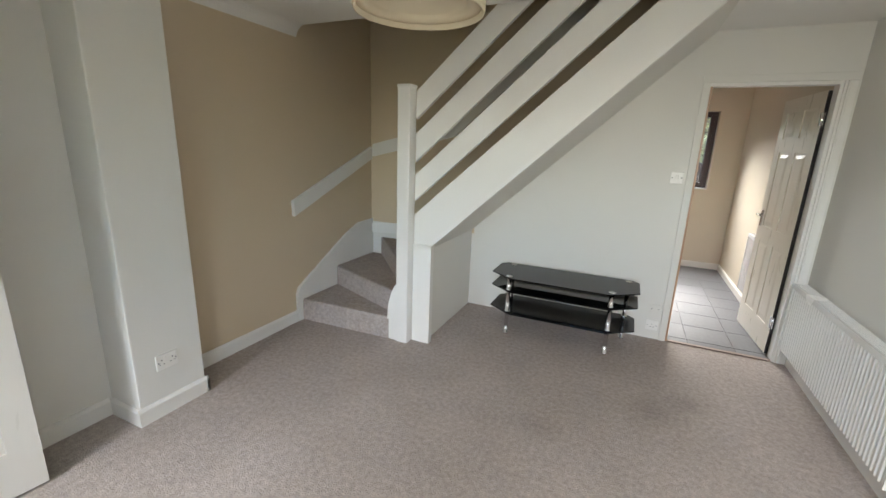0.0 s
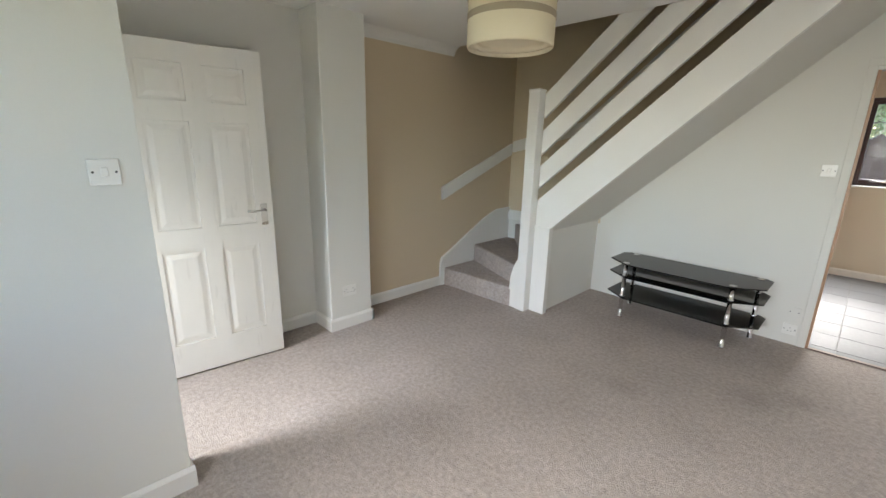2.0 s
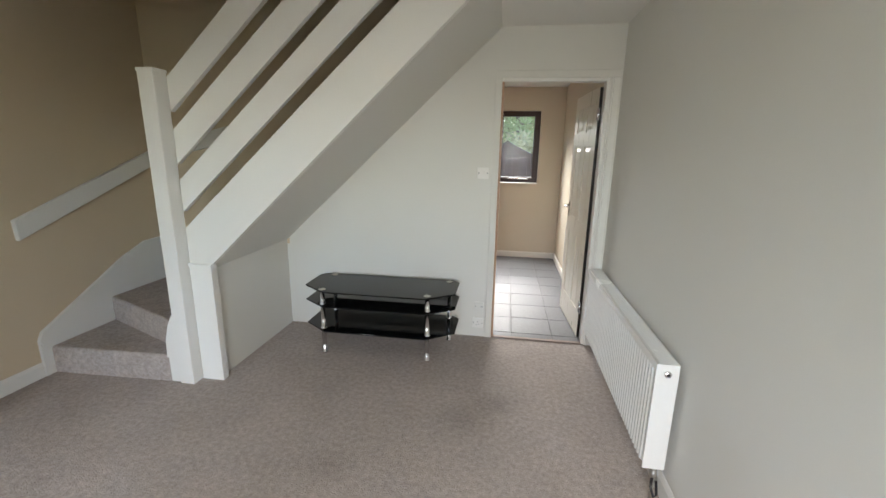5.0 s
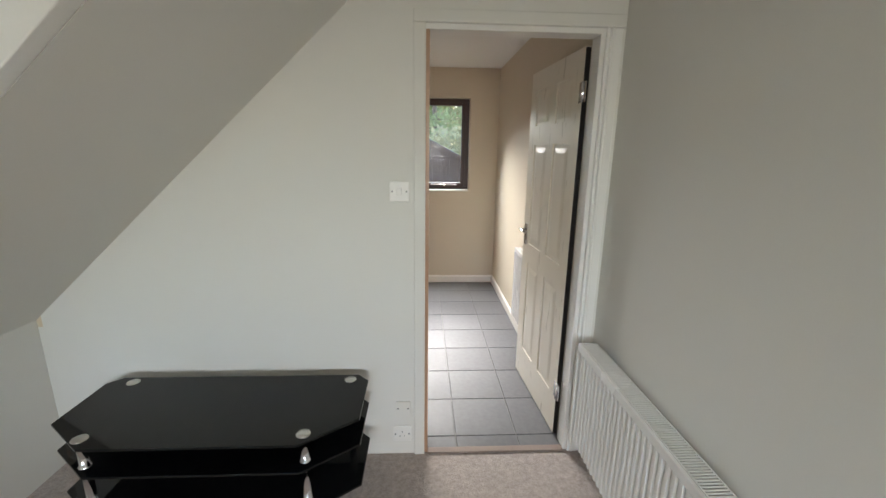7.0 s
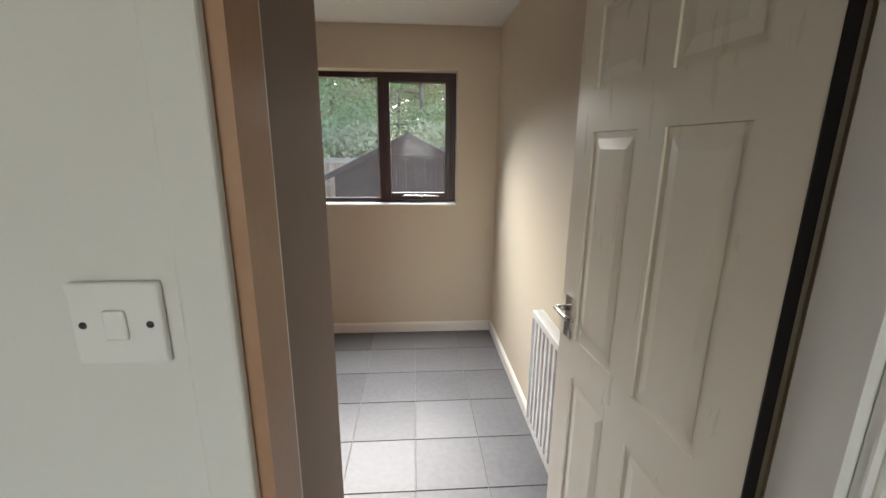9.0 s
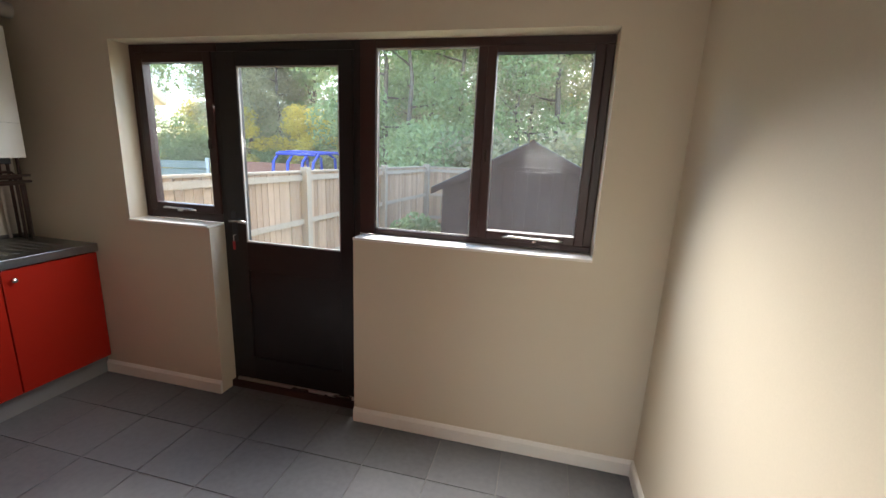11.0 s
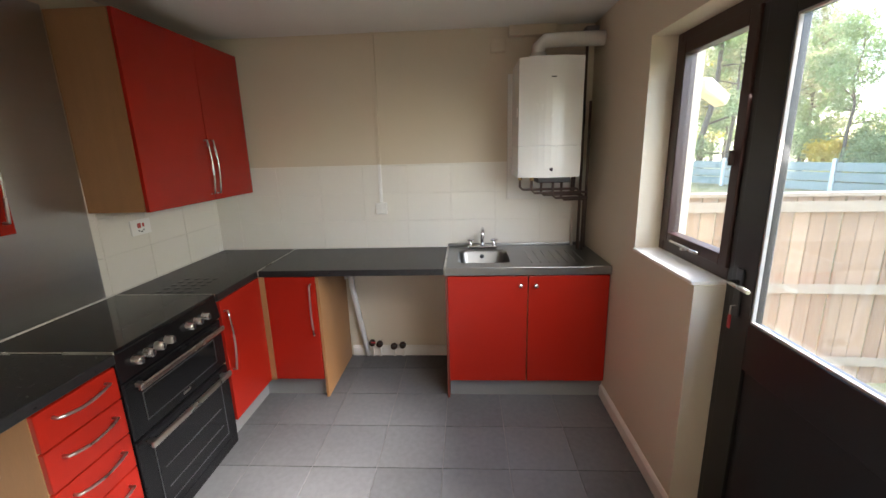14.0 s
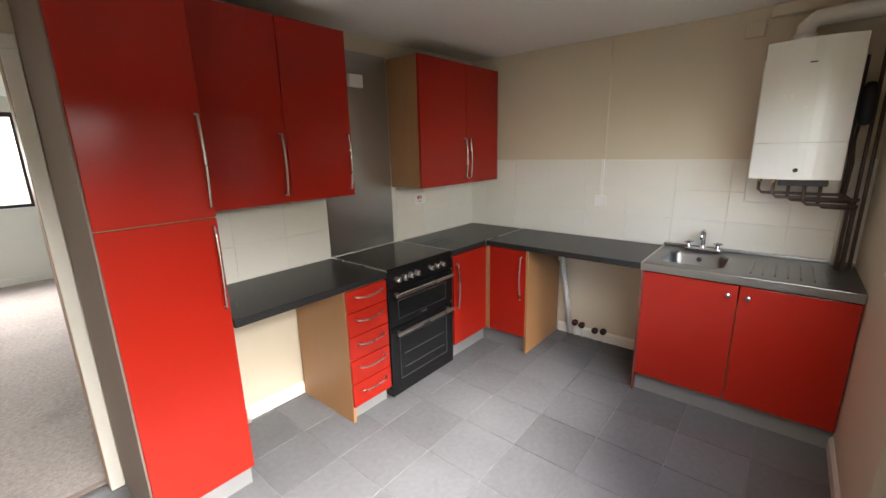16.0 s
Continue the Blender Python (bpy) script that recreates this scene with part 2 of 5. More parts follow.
def carpet_mat():
    """Cut-pile carpet: tufts, brushed patches and a few trodden marks."""
    m = surf("grey_beige_carpet", (0.47, 0.415, 0.38), 0.97, var=0.15, scale=2.6, fine=130, bump=0.9, depth=0.006, rvar=0.02, spec=0.1)
    n, l = m.node_tree.nodes, m.node_tree.links
    b = n["Principled BSDF"]
    src = b.inputs["Base Color"].links[0].from_socket
    geo = n.new("ShaderNodeNewGeometry")
    tuft = n.new("ShaderNodeTexNoise")
    tuft.inputs["Scale"].default_value = 36
    tuft.inputs["Detail"].default_value = 6
    tuft.inputs["Roughness"].default_value = 0.82
    l.new(geo.outputs["Position"], tuft.inputs["Vector"])
    ramp = n.new("ShaderNodeValToRGB")
    ramp.color_ramp.elements[0].position, ramp.color_ramp.elements[1].position = 0.34, 0.68
    ramp.color_ramp.elements[0].color = (0.69, 0.685, 0.68, 1)
    ramp.color_ramp.elements[1].color = (1.19, 1.19, 1.19, 1)
    l.new(tuft.outputs["Fac"], ramp.inputs[0])
    mul = n.new("ShaderNodeMix")
    mul.data_type, mul.blend_type = "RGBA", "MULTIPLY"
    mul.inputs["Factor"].default_value = 1
    l.new(src, mul.inputs["A"])
    l.new(ramp.outputs[0], mul.inputs["B"])
    out = mul.outputs["Result"]
    for cx, cy, r in ((-0.95, -1.15, 0.2), (-1.55, -1.6, 0.13), (-0.75, -0.95, 0.12)):
        dist = n.new("ShaderNodeVectorMath")
        dist.operation = "DISTANCE"
        l.new(geo.outputs["Position"], dist.inputs[0])
        dist.inputs[1].default_value = (cx, cy, 0)
        wob = n.new("ShaderNodeMath")
        wob.operation = "MULTIPLY_ADD"
        l.new(tuft.outputs["Fac"], wob.inputs[0])
        wob.inputs[1].default_value = 0.1
        l.new(dist.outputs["Value"], wob.inputs[2])
        mr = n.new("ShaderNodeMapRange")
        mr.inputs["From Min"].default_value, mr.inputs["From Max"].default_value = r * 0.3, r + 0.08
        mr.inputs["To Min"].default_value, mr.inputs["To Max"].default_value = 0.8, 1.0
        l.new(wob.outputs[0], mr.inputs["Value"])
        st = n.new("ShaderNodeMix")
        st.data_type, st.blend_type = "RGBA", "MULTIPLY"
        st.inputs["Factor"].default_value = 1
        l.new(out, st.inputs["A"])
        l.new(mr.outputs[0], st.inputs["B"])
        out = st.outputs["Result"]
    l.new(out, b.inputs["Base Color"])
    return m


M["carpet"] = carpet_mat()

# ---- building helpers ----
ROOT = {}


class Shape:
    """A bmesh that grows by boxes, prisms, tubes and lathes, in metres."""

    def __init__(self):
        self.bm = bmesh.new()

    def box(self, x0, x1, y0, y1, z0, z1, bevel=0.0, seg=2):
        c = [(min(x0, x1), max(x0, x1)), (min(y0, y1), max(y0, y1)), (min(z0, z1), max(z0, z1))]
        v = [self.bm.verts.new((c[0][i], c[1][j], c[2][k])) for i in (0, 1) for j in (0, 1) for k in (0, 1)]
        f = [self.bm.faces.new([v[a] for a in q]) for q in ((0, 1, 3, 2), (4, 6, 7, 5), (0, 4, 5, 1), (2, 3, 7, 6), (0, 2, 6, 4), (1, 5, 7, 3))]
        if bevel:
            es = list({e for q in f for e in q.edges})
            bmesh.ops.bevel(self.bm, geom=es, offset=bevel, segments=seg, profile=0.5, affect="EDGES")
        return self

    def prism(self, pts, axis, lo, hi, bevel=0.0):
        """pts: outline in the two other axes, in x, y, z order."""
        def at(p, w):
            q = list(p)
            q.insert("xyz".index(axis), w)
            return q
        a = [self.bm.verts.new(at(p, lo)) for p in pts]
        b = [self.bm.verts.new(at(p, hi)) for p in pts]
        fs = [self.bm.faces.new(a), self.bm.faces.new(b[::-1])]
        for i in range(len(pts)):
            j = (i + 1) % len(pts)
            fs.append(self.bm.faces.new((a[j], a[i], b[i], b[j])))
        if bevel:
            bmesh.ops.bevel(self.bm, geom=list({e for q in fs for e in q.edges}), offset=bevel, segments=2, profile=0.5, affect="EDGES")
        bmesh.ops.recalc_face_normals(self.bm, faces=[q for q in self.bm.faces if q.is_valid])
        return self

    def tube(self, pts, r, seg=12, caps=True, radii=None):
        pts = [Vector(p) for p in pts]
        rings = []
        side = None
        for i, p in enumerate(pts):
            d = (pts[min(i + 1, len(pts) - 1)] - pts[max(i - 1, 0)]).normalized()
            if side is None:
                side = d.orthogonal().normalized()
            side = (side - d * side.dot(d)).normalized()
            up = d.cross(side)
            rr = radii[i] if radii else r
            rings.append([self.bm.verts.new(p + rr * (math.cos(2 * math.pi * k / seg) * side + math.sin(2 * math.pi * k / seg) * up)) for k in range(seg)])
        for a, b in zip(rings, rings[1:]):
            for k in range(seg):
                q = self.bm.faces.new((a[k], a[(k + 1) % seg], b[(k + 1) % seg], b[k]))
                q.smooth = True
        if caps:
            self.bm.faces.new(rings[0][::-1])
            self.bm.faces.new(rings[-1])
        return self

    def lathe(self, profile, centre, seg=32, axis="z"):
        """profile: (radius, height) pairs round an axis through centre."""
        rings = []
        for r, h in profile:
            ring = []
            for k in range(seg):
                a = 2 * math.pi * k / seg
                p = {"z": (r * math.cos(a), r * math.sin(a), h), "y": (r * math.cos(a), h, r * math.sin(a)), "x": (h, r * math.cos(a), r * math.sin(a))}[axis]
                ring.append(self.bm.verts.new(Vector(centre) + Vector(p)))
            rings.append(ring)
        for a, b in zip(rings, rings[1:]):
            for k in range(seg):
                q = self.bm.faces.new((a[k], a[(k + 1) % seg], b[(k + 1) % seg], b[k]))
                q.smooth = True
        bmesh.ops.recalc_face_normals(self.bm, faces=self.bm.faces[:])
        return self

    def mesh(self, name, material):
        me = bpy.data.meshes.new(name)
        self.bm.to_mesh(me)
        self.bm.free()
        me.materials.append(material)
        return me


def thing(name, place, label, category, group="", rz=0.0, kind=""):
    """An Empty at the thing's base; its parts are given in the world's metres."""
    ob = new(name)
    ob.empty_display_size = 0.1
    ob.matrix_world = pose(*place, 0, 0, rz)
    ROOT[ob] = pose(*place, 0, 0, rz)
    return tagged(ob, label, category, group, kind)


def part(name, shape, material, parent, label="", local=False):
    me = shape.mesh(name, material)
    ob = new(name, me)
    base = ROOT[parent]
    if not local:
        me.transform(base.inverted())
    ob.parent = parent
    ROOT[ob] = base
    if label:
        tagged(ob, label)
    return ob


def single(name, shape, material, label="", category="", kind="", group=""):
    ob = new(name, shape.mesh(name, material))
    ROOT[ob] = Matrix.Identity(4)
    return tagged(ob, label, category, group, kind)


def piece(name, me, parent, m):
    """A part that shares its mesh with its likes."""
    ob = new(name, me)
    ob.parent = parent
    ob.matrix_basis = ROOT[parent].inverted() @ m
    return ob


# ---- the setting ----
LX, RX = -3.75, 0.018          # living room side walls
FRONT, HALLY, HALLX = -5.2, -3.81, -2.53
CEIL, KCEIL = 2.385, 2.40
KX, KY0, KY1 = -3.9, 0.09, 2.865
DX0, DX1, DZ = -0.822, -0.062, 2.04   # doorway to the kitchen
STAIR_Y, SLOPE = -0.96, 0.925


def soffit_z(x):
    return 0.79 + SLOPE * (x + 2.555)


single("floor", Shape().box(LX - 0.2, RX + 0.2, FRONT - 0.2, 0.0, -0.15, 0.0), M["carpet"], "grey-beige cut-pile carpet, slightly soiled in places", "carpet", "structure")
# ceiling with the stairwell left open
c = Shape()
c.box(LX - 0.2, RX + 0.2, FRONT - 0.2, -1.01, CEIL, CEIL + 0.25)
c.box(-0.84, RX + 0.2, -1.01, 0.0, CEIL, CEIL + 0.25)
single("ceiling", c, M["ceiling"], "white painted ceiling with a rounded edge", "ceiling", "structure")
# coving along the walls of the living room
c = Shape()
cove = [(0, 0), (0.075, 0), (0.05, -0.012), (0.025, -0.03), (0.01, -0.052), (0, -0.08)]
c.prism([(LX + a, CEIL - 0.001 + b) for a, b in cove], "y", -2.22, -1.01)
single("trim", c, M["ceiling"], "white plaster coving under the ceiling", "coving", "structure")

w = Shape()
w.box(RX, RX + 0.2, FRONT - 0.2, KY1 + 0.25, -0.15, 4.9)
single("wall_east", w, M["white_wall"], "plain off-white party wall", "wall", "structure")
w = Shape()
w.box(LX - 0.3, LX, FRONT - 0.2, -2.585, -0.15, CEIL + 0.25)
single("wall_west_front", w, M["white_wall"], "plain off-white wall beside the open door", "wall", "structure")
w = Shape()
w.box(LX - 0.3, LX, -2.21, 0.0, -0.15, 4.9)
single("wall_west_stairs", w, M["beige_wall"], "beige painted wall along the stairs", "wall", "structure")
single("pillar", Shape().box(LX - 0.3, -3.49, -2.585, -2.21, -0.15, CEIL + 0.25, 0.006), M["white_wall"], "off-white boxed pier standing out of the wall", "pillar", "structure")

# partition, living room side: white under the stairs and round the doorway, beige above the stairs
w = Shape()
w.box(LX - 0.3, -2.57, 0.0, 0.045, -0.15, 0.72)
w.prism([(-2.57, -0.15), (-0.87, -0.15), (-0.87, soffit_z(-0.87) + 0.02), (-2.57, soffit_z(-2.57) + 0.02)], "y", 0.0, 0.045)
w.box(-0.87, DX0, 0.0, 0.045, -0.15, CEIL + 0.25)
w.box(DX0, RX, 0.0, 0.045, DZ, CEIL + 0.25)
w.box(DX1, RX, 0.0, 0.045, -0.15, DZ)
single("wall_partition", w, M["white_wall"], "off-white partition wall under the stairs", "wall", "structure")
w = Shape()
w.box(LX - 0.3, -2.57, 0.0, 0.045, 0.72, 4.9)
w.prism([(-2.57, soffit_z(-2.57) + 0.02), (-0.87, soffit_z(-0.87) + 0.02), (-0.87, 4.9), (-2.57, 4.9)], "y", 0.0, 0.045)
w.box(-0.87, RX, 0.0, 0.045, CEIL + 0.25, 4.9)
single("wall_stairwell", w, M["beige_wall"], "beige painted wall behind the stairs", "wall", "structure")
# upstairs closure of the stairwell
w = Shape()
w.box(LX, RX, -1.1, -1.01, CEIL + 0.25, 4.9)
w.box(LX - 0.3, RX + 0.2, -1.1, 0.045, 4.9, 5.0)
single("wall_landing", w, M["beige_wall"], "plain beige landing wall above the stairwell", "wall", "structure")

# partition, kitchen side
w = Shape()
w.box(KX - 0.3, DX0, 0.045, KY0, -0.15, KCEIL + 0.2)
w.box(DX0, RX, 0.045, KY0, DZ, KCEIL + 0.2)
w.box(DX1, RX, 0.045, KY0, -0.15, DZ)
single("wall_kitchen_south", w, M["kitchen_wall"], "cream painted kitchen wall", "wall", "structure")
single("wall_kitchen_west", Shape().box(KX - 0.3, KX, KY0, KY1 + 0.25, -0.15, KCEIL + 0.2), M["kitchen_wall"], "cream painted kitchen wall behind the sink", "wall", "structure")
single("wall_kitchen_east", Shape().box(0.012, RX, KY0, KY1, 0.0, KCEIL), M["kitchen_wall"], "cream painted kitchen wall", "wall", "structure")
single("ceiling_kitchen", Shape().box(KX - 0.3, RX + 0.2, 0.045, KY1 + 0.25, KCEIL, KCEIL + 0.2), M["ceiling"], "white textured kitchen ceiling", "ceiling", "structure")

# window wall of the kitchen with one opening for window, door and window
WX0, WXD0, WXD1, WX1 = -3.0, -2.425, -1.515, -0.305
S1, S2, WT = 1.085, 1.10, 2.095
OUT = KY1 + 0.25
w = Shape()
w.box(KX - 0.3, WX0, KY1, OUT, -0.15, KCEIL + 0.2)
w.box(WX0, WXD0, KY1, OUT, -0.15, S1 - 0.016)
w.box(WXD1, WX1, KY1, OUT, -0.15, S2 - 0.016)
w.box(WX1, RX, KY1, OUT, -0.15, KCEIL + 0.2)
w.box(WX0, WX1, KY1, OUT, WT, KCEIL + 0.2)
single("wall_kitchen_north", w, M["kitchen_wall"], "cream kitchen wall with a wide window and door opening", "wall", "structure")

# front wall with the living room window and the front door; hall walls
FW0, FW1, FWZ0, FWZ1 = -2.05, -0.25, 0.98, 2.2
HD0, HD1 = -3.45, -2.65
w = Shape()
w.box(LX - 0.3, HD0, FRONT - 0.2, FRONT, -0.15, CEIL)
w.box(HD0, HD1, FRONT - 0.2, FRONT, 2.1, CEIL)
w.box(HD1, FW0, FRONT - 0.2, FRONT, -0.15, CEIL)
w.box(FW0, FW1, FRONT - 0.2, FRONT, -0.15, FWZ0)
w.box(FW0, FW1, FRONT - 0.2, FRONT, FWZ1, CEIL)
w.box(FW1, RX, FRONT - 0.2, FRONT, -0.15, CEIL)
single("wall_front", w, M["white_wall"], "off-white front wall with a wide window", "wall", "structure")
HO0, HO1 = -3.53, -2.68   # doorway to the hall
w = Shape()
w.box(HALLX - 0.09, HALLX, FRONT, HALLY, 0.0, CEIL, 0.0)
w.box(HO1, HALLX - 0.09, HALLY - 0.09, HALLY, 0.0, CEIL)
w.box(LX, HO0, HALLY - 0.09, HALLY, 0.0, CEIL)
w.box(HO0, HO1, HALLY - 0.09, HALLY, 2.04, CEIL)
single("wall_hall", w, M["white_wall"], "off-white wall between hall and living room", "wall", "structure")


def skirting(pts, h=0.10, t=0.016, mat="gloss", label="white painted skirting board"):
    """A skirting run along straight stretches: (x0, y0, x1, y1, nx, ny)."""
    for x0, y0, x1, y1, nx, ny in pts:
        s = Shape()
        prof = [(0, 0), (t, 0), (t, h - 0.018), (t * 0.55, h - 0.006), (t * 0.3, h), (0, h)]
        if nx:
            s.prism([(x0 + nx * a, b) for a, b in prof], "y", min(y0, y1), max(y0, y1))
        else:
            s.prism([(y0 + ny * a, b) for a, b in prof], "x", min(x0, x1), max(x0, x1))
        single("baseboard", s, M[mat], label, "skirting", "structure")


skirting([
    (LX, -2.21, LX, -1.12, 1, 0), (-3.49, -2.601, -3.49, -2.194, 1, 0), (LX, HALLY, LX, -2.601, 1, 0),
    (-3.75, -2.585, -3.49, -2.585, 0, -1), (-3.75, -2.21, -3.474, -2.21, 0, 1),
    (HALLX, FRONT, HALLX, HALLY + 0.016, 1, 0), (HO1 + 0.06, HALLY, HALLX, HALLY, 0, 1),
    (RX, FRONT, RX, -0.02, -1, 0), (HALLX, FRONT, RX, FRONT, 0, 1),
])
skirting([(0.012, 0.95, 0.012, KY1, -1, 0), (WXD1, KY1, 0.012, KY1, 0, -1), (KX, KY1, WXD0, KY1, 0, -1), (-1.275, KY0, -1.89, KY0, 0, 1), (KX, 1.06, KX, 1.86, 1, 0)], 0.085, 0.016, "sill", "cream painted skirting board")

# ---- doorway lining and architrave ----
dr = thing("door_frame", (DX0, 0, 0), "painted door lining around the open kitchen doorway", "door frame", kind="structure")
part("lining", Shape().box(DX0, DX0 + 0.022, 0.004, KY0 + 0.004, 0.0, DZ - 0.022), M["brown_jamb"], dr, "brown painted jamb lining")
part("lining", Shape().box(DX1 - 0.022, DX1, 0.004, KY0 + 0.004, 0.0, DZ - 0.022), M["gloss"], dr)
part("lining", Shape().box(DX0, DX1, 0.004, KY0 + 0.004, DZ - 0.022, DZ), M["gloss"], dr)
a = Shape().box(DX0 - 0.045, DX0 + 0.006, -0.014, 0.0035, 0.0, DZ + 0.0, 0.004)
part("architrave", a, M["white_wall"], dr)
a = Shape().box(DX1 + 0.026, DX1 + 0.064, -0.013, 0.0035, 0.0, DZ, 0.004).box(DX1 - 0.004, DX1 + 0.0115, -0.013, 0.0035, 0.0, DZ, 0.004).box(DX1 + 0.0115, DX1 + 0.0258, -0.020, 0.0035, 0.0, DZ, 0.006)
part("architrave", a, M["gloss"], dr)
part("architrave", Shape().box(DX0 - 0.045, DX1 + 0.075, -0.014, 0.0035, DZ, DZ + 0.05, 0.004), M["white_wall"], dr)
part("architrave", Shape().box(DX0 - 0.034, DX0 + 0.020, KY0 + 0.0045, KY0 + 0.018, 0.0, DZ, 0.004), M["sill"], dr)
part("architrave", Shape().box(DX0 - 0.034, DX1 + 0.055, KY0 + 0.0045, KY0 + 0.018, DZ, DZ + 0.055, 0.004), M["sill"], dr)
part("threshold", Shape().box(DX0 + 0.022, DX1 - 0.022, -0.012, 0.028, 0.002, 0.010, 0.003), M["taupe"], dr, "worn dull carpet threshold strip")
hf = thing("door_frame", (HO0, HALLY, 0), "white painted door lining around the hall doorway", "door frame", kind="structure")
part("lining", Shape().box(HO0, HO0 + 0.03, HALLY - 0.094, HALLY + 0.002, 0, 2.01), M["gloss"], hf)
part("lining", Shape().box(HO1 - 0.03, HO1, HALLY - 0.094, HALLY + 0.002, 0, 2.01), M["gloss"], hf)
part("lining", Shape().box(HO0, HO1, HALLY - 0.094, HALLY + 0.002, 2.01, 2.04), M["gloss"], hf)
part("architrave", Shape().box(HO1 - 0.01, HO1 + 0.05, HALLY + 0.0005, HALLY + 0.016, 0, 2.06, 0.004), M["gloss"], hf)
part("architrave", Shape().box(HO0 - 0.05, HO1 + 0.05, HALLY + 0.0005, HALLY + 0.016, 2.06, 2.11, 0.004), M["gloss"], hf)


def panel_door(name, place, rz, width, height, material, label, flip=1, handle_mat="brass"):
    """A six-panel moulded door hung at its origin, leaf along local +x, with handles on both sides."""
    d = thing(name, place, label, "door", rz=rz, kind="structure")
    th = 0.036
    st, mid = 0.105, 0.095
    pw = (width - 2 * st - mid) / 2
    rows = ((0.21, 0.60), (0.94, 0.62), (1.67, 0.20))
    rows = [(a * height / 1.98, b * height / 1.98) for a, b in rows]
    s = Shape()
    s.box(0, st, -th / 2, th / 2, 0, height)
    s.box(width - st, width, -th / 2, th / 2, 0, height)
    s.box(st + pw, st + pw + mid, -th / 2, th / 2, 0, height)
    zs = [0.0]
    for a, b in rows:
        zs += [a, a + b]
    zs.append(height)
    for i in range(0, len(zs), 2):
        for x0 in (st, st + pw + mid):
            s.box(x0, x0 + pw, -th / 2, th / 2, zs[i], zs[i + 1])
    part("leaf", s, material, d, local=True)
    for a, b in rows:
        for x0 in (st, st + pw + mid):
            p = Shape()
            p.box(x0 + 0.001, x0 + pw - 0.001, -th / 2 + 0.006, th / 2 - 0.006, a + 0.001, a + b - 0.001)
            for sg in (-1, 1):
                # raised field with sloping edges
                o = [(x0 + 0.018, a + 0.018), (x0 + pw - 0.018, a + 0.018), (x0 + pw - 0.018, a + b - 0.018), (x0 + 0.018, a + b - 0.018)]
                n = [(x0 + 0.046, a + 0.046), (x0 + pw - 0.046, a + 0.046), (x0 + pw - 0.046, a + b - 0.046), (x0 + 0.046, a + b - 0.046)]
                ov = [p.bm.verts.new((u, sg * (th / 2 - 0.0055), v)) for u, v in o]
                nv = [p.bm.verts.new((u, sg * (th / 2 - 0.0012), v)) for u, v in n]
                p.bm.faces.new(nv if sg < 0 else nv[::-1])
                for k in range(4):
                    j = (k + 1) % 4
                    p.bm.faces.new((ov[k], ov[j], nv[j], nv[k]) if sg < 0 else (ov[j], ov[k], nv[k], nv[j]))
            part("panel", p, material, d, local=True)
    for sg in (-1, 1):
        h = Shape()
        yb = sg * th / 2
        h.box(width - 0.075, width - 0.035, yb, yb + sg * 0.006, 0.93, 1.07, 0.002)
        h.tube([(width - 0.055, yb + sg * 0.004, 1.03), (width - 0.055, yb + sg * 0.045, 1.03)], 0.009)
        h.tube([(width - 0.050, yb + sg * 0.045, 1.03), (width - 0.09, yb + sg * 0.047, 1.031), (width - 0.13, yb + sg * 0.047, 1.028), (width - 0.165, yb + sg * 0.042, 1.033)], 0.0075)
        part("handle", h, M[handle_mat], d, "chrome lever handle on a plate", local=True)
    for z in (0.22, height - 0.24):
        hg = Shape()
        hg.tube([(-0.004, flip * (th / 2 + 0.004), z), (-0.004, flip * (th / 2 + 0.004), z + 0.09)], 0.006)
        hg.box(-0.002, 0.034, flip * th / 2, flip * (th / 2 + 0.002), z, z + 0.09)
        hg.box(-0.036, -0.008, flip * th / 2, flip * (th / 2 + 0.002), z, z + 0.09)
        part("hinge", hg, M["chrome"], d, "metal butt hinge", local=True)
    return d


panel_door("door_1", (-3.545, -3.745, 0.012), 84.6, 0.752, 1.995, M["door_white"], "white six-panel moulded door standing open with a chrome lever", -1, "brushed")
kitchen_door = panel_door("door_2", (-0.083, 0.117, 0.012), 93.8, 0.725, 1.985, M["door_cream"], "cream gloss six-panel moulded door standing open", 1, "brushed")
# shade of the gap beside the hinge edge, put in as a dark strip
part("edge_seal", Shape().box(-0.0035, -0.0006, -0.004, 0.019, 0.002, 1.98), M["black_door"], kitchen_door, "dark strip standing for the shaded gap at the hinge edge", local=True)

# ---- staircase ----
st = thing("staircase", (-2.75, -1.0, 0), "white painted staircase with grey-beige carpeted treads and open slatted rails", "staircase")
RISE, GOING = 0.187, 0.202
NX, NY = -2.75, -1.03       # newel centre
XA = LX + 0.002
# three winders turn round the newel
wind = [
    [(NX, -1.06), (XA, -1.10), (XA, -0.002), (NX, -0.002)],
    [(NX, -1.03), (XA, -0.62), (XA, -0.002), (NX, -0.002)],
    [(NX, -1.01), (XA + 0.12, -0.002), (NX, -0.002)],
    [(NX, -1.0), (XA + 0.60, -0.002), (NX, -0.002)],
]
for i, pts in enumerate(wind):
    s = Shape()
    s.prism(pts, "z", i * RISE + 0.0005, (i + 1) * RISE, 0.0)
    es = [e for e in s.bm.edges if all(v.co.z > (i + 1) * RISE - 0.001 for v in e.verts)]
    bmesh.ops.bevel(s.bm, geom=es, offset=0.018, segments=3, profile=0.5, affect="EDGES")
    part("tread", s, M["carpet"], st, "grey-beige carpeted winder step")
x = NX
k = 4
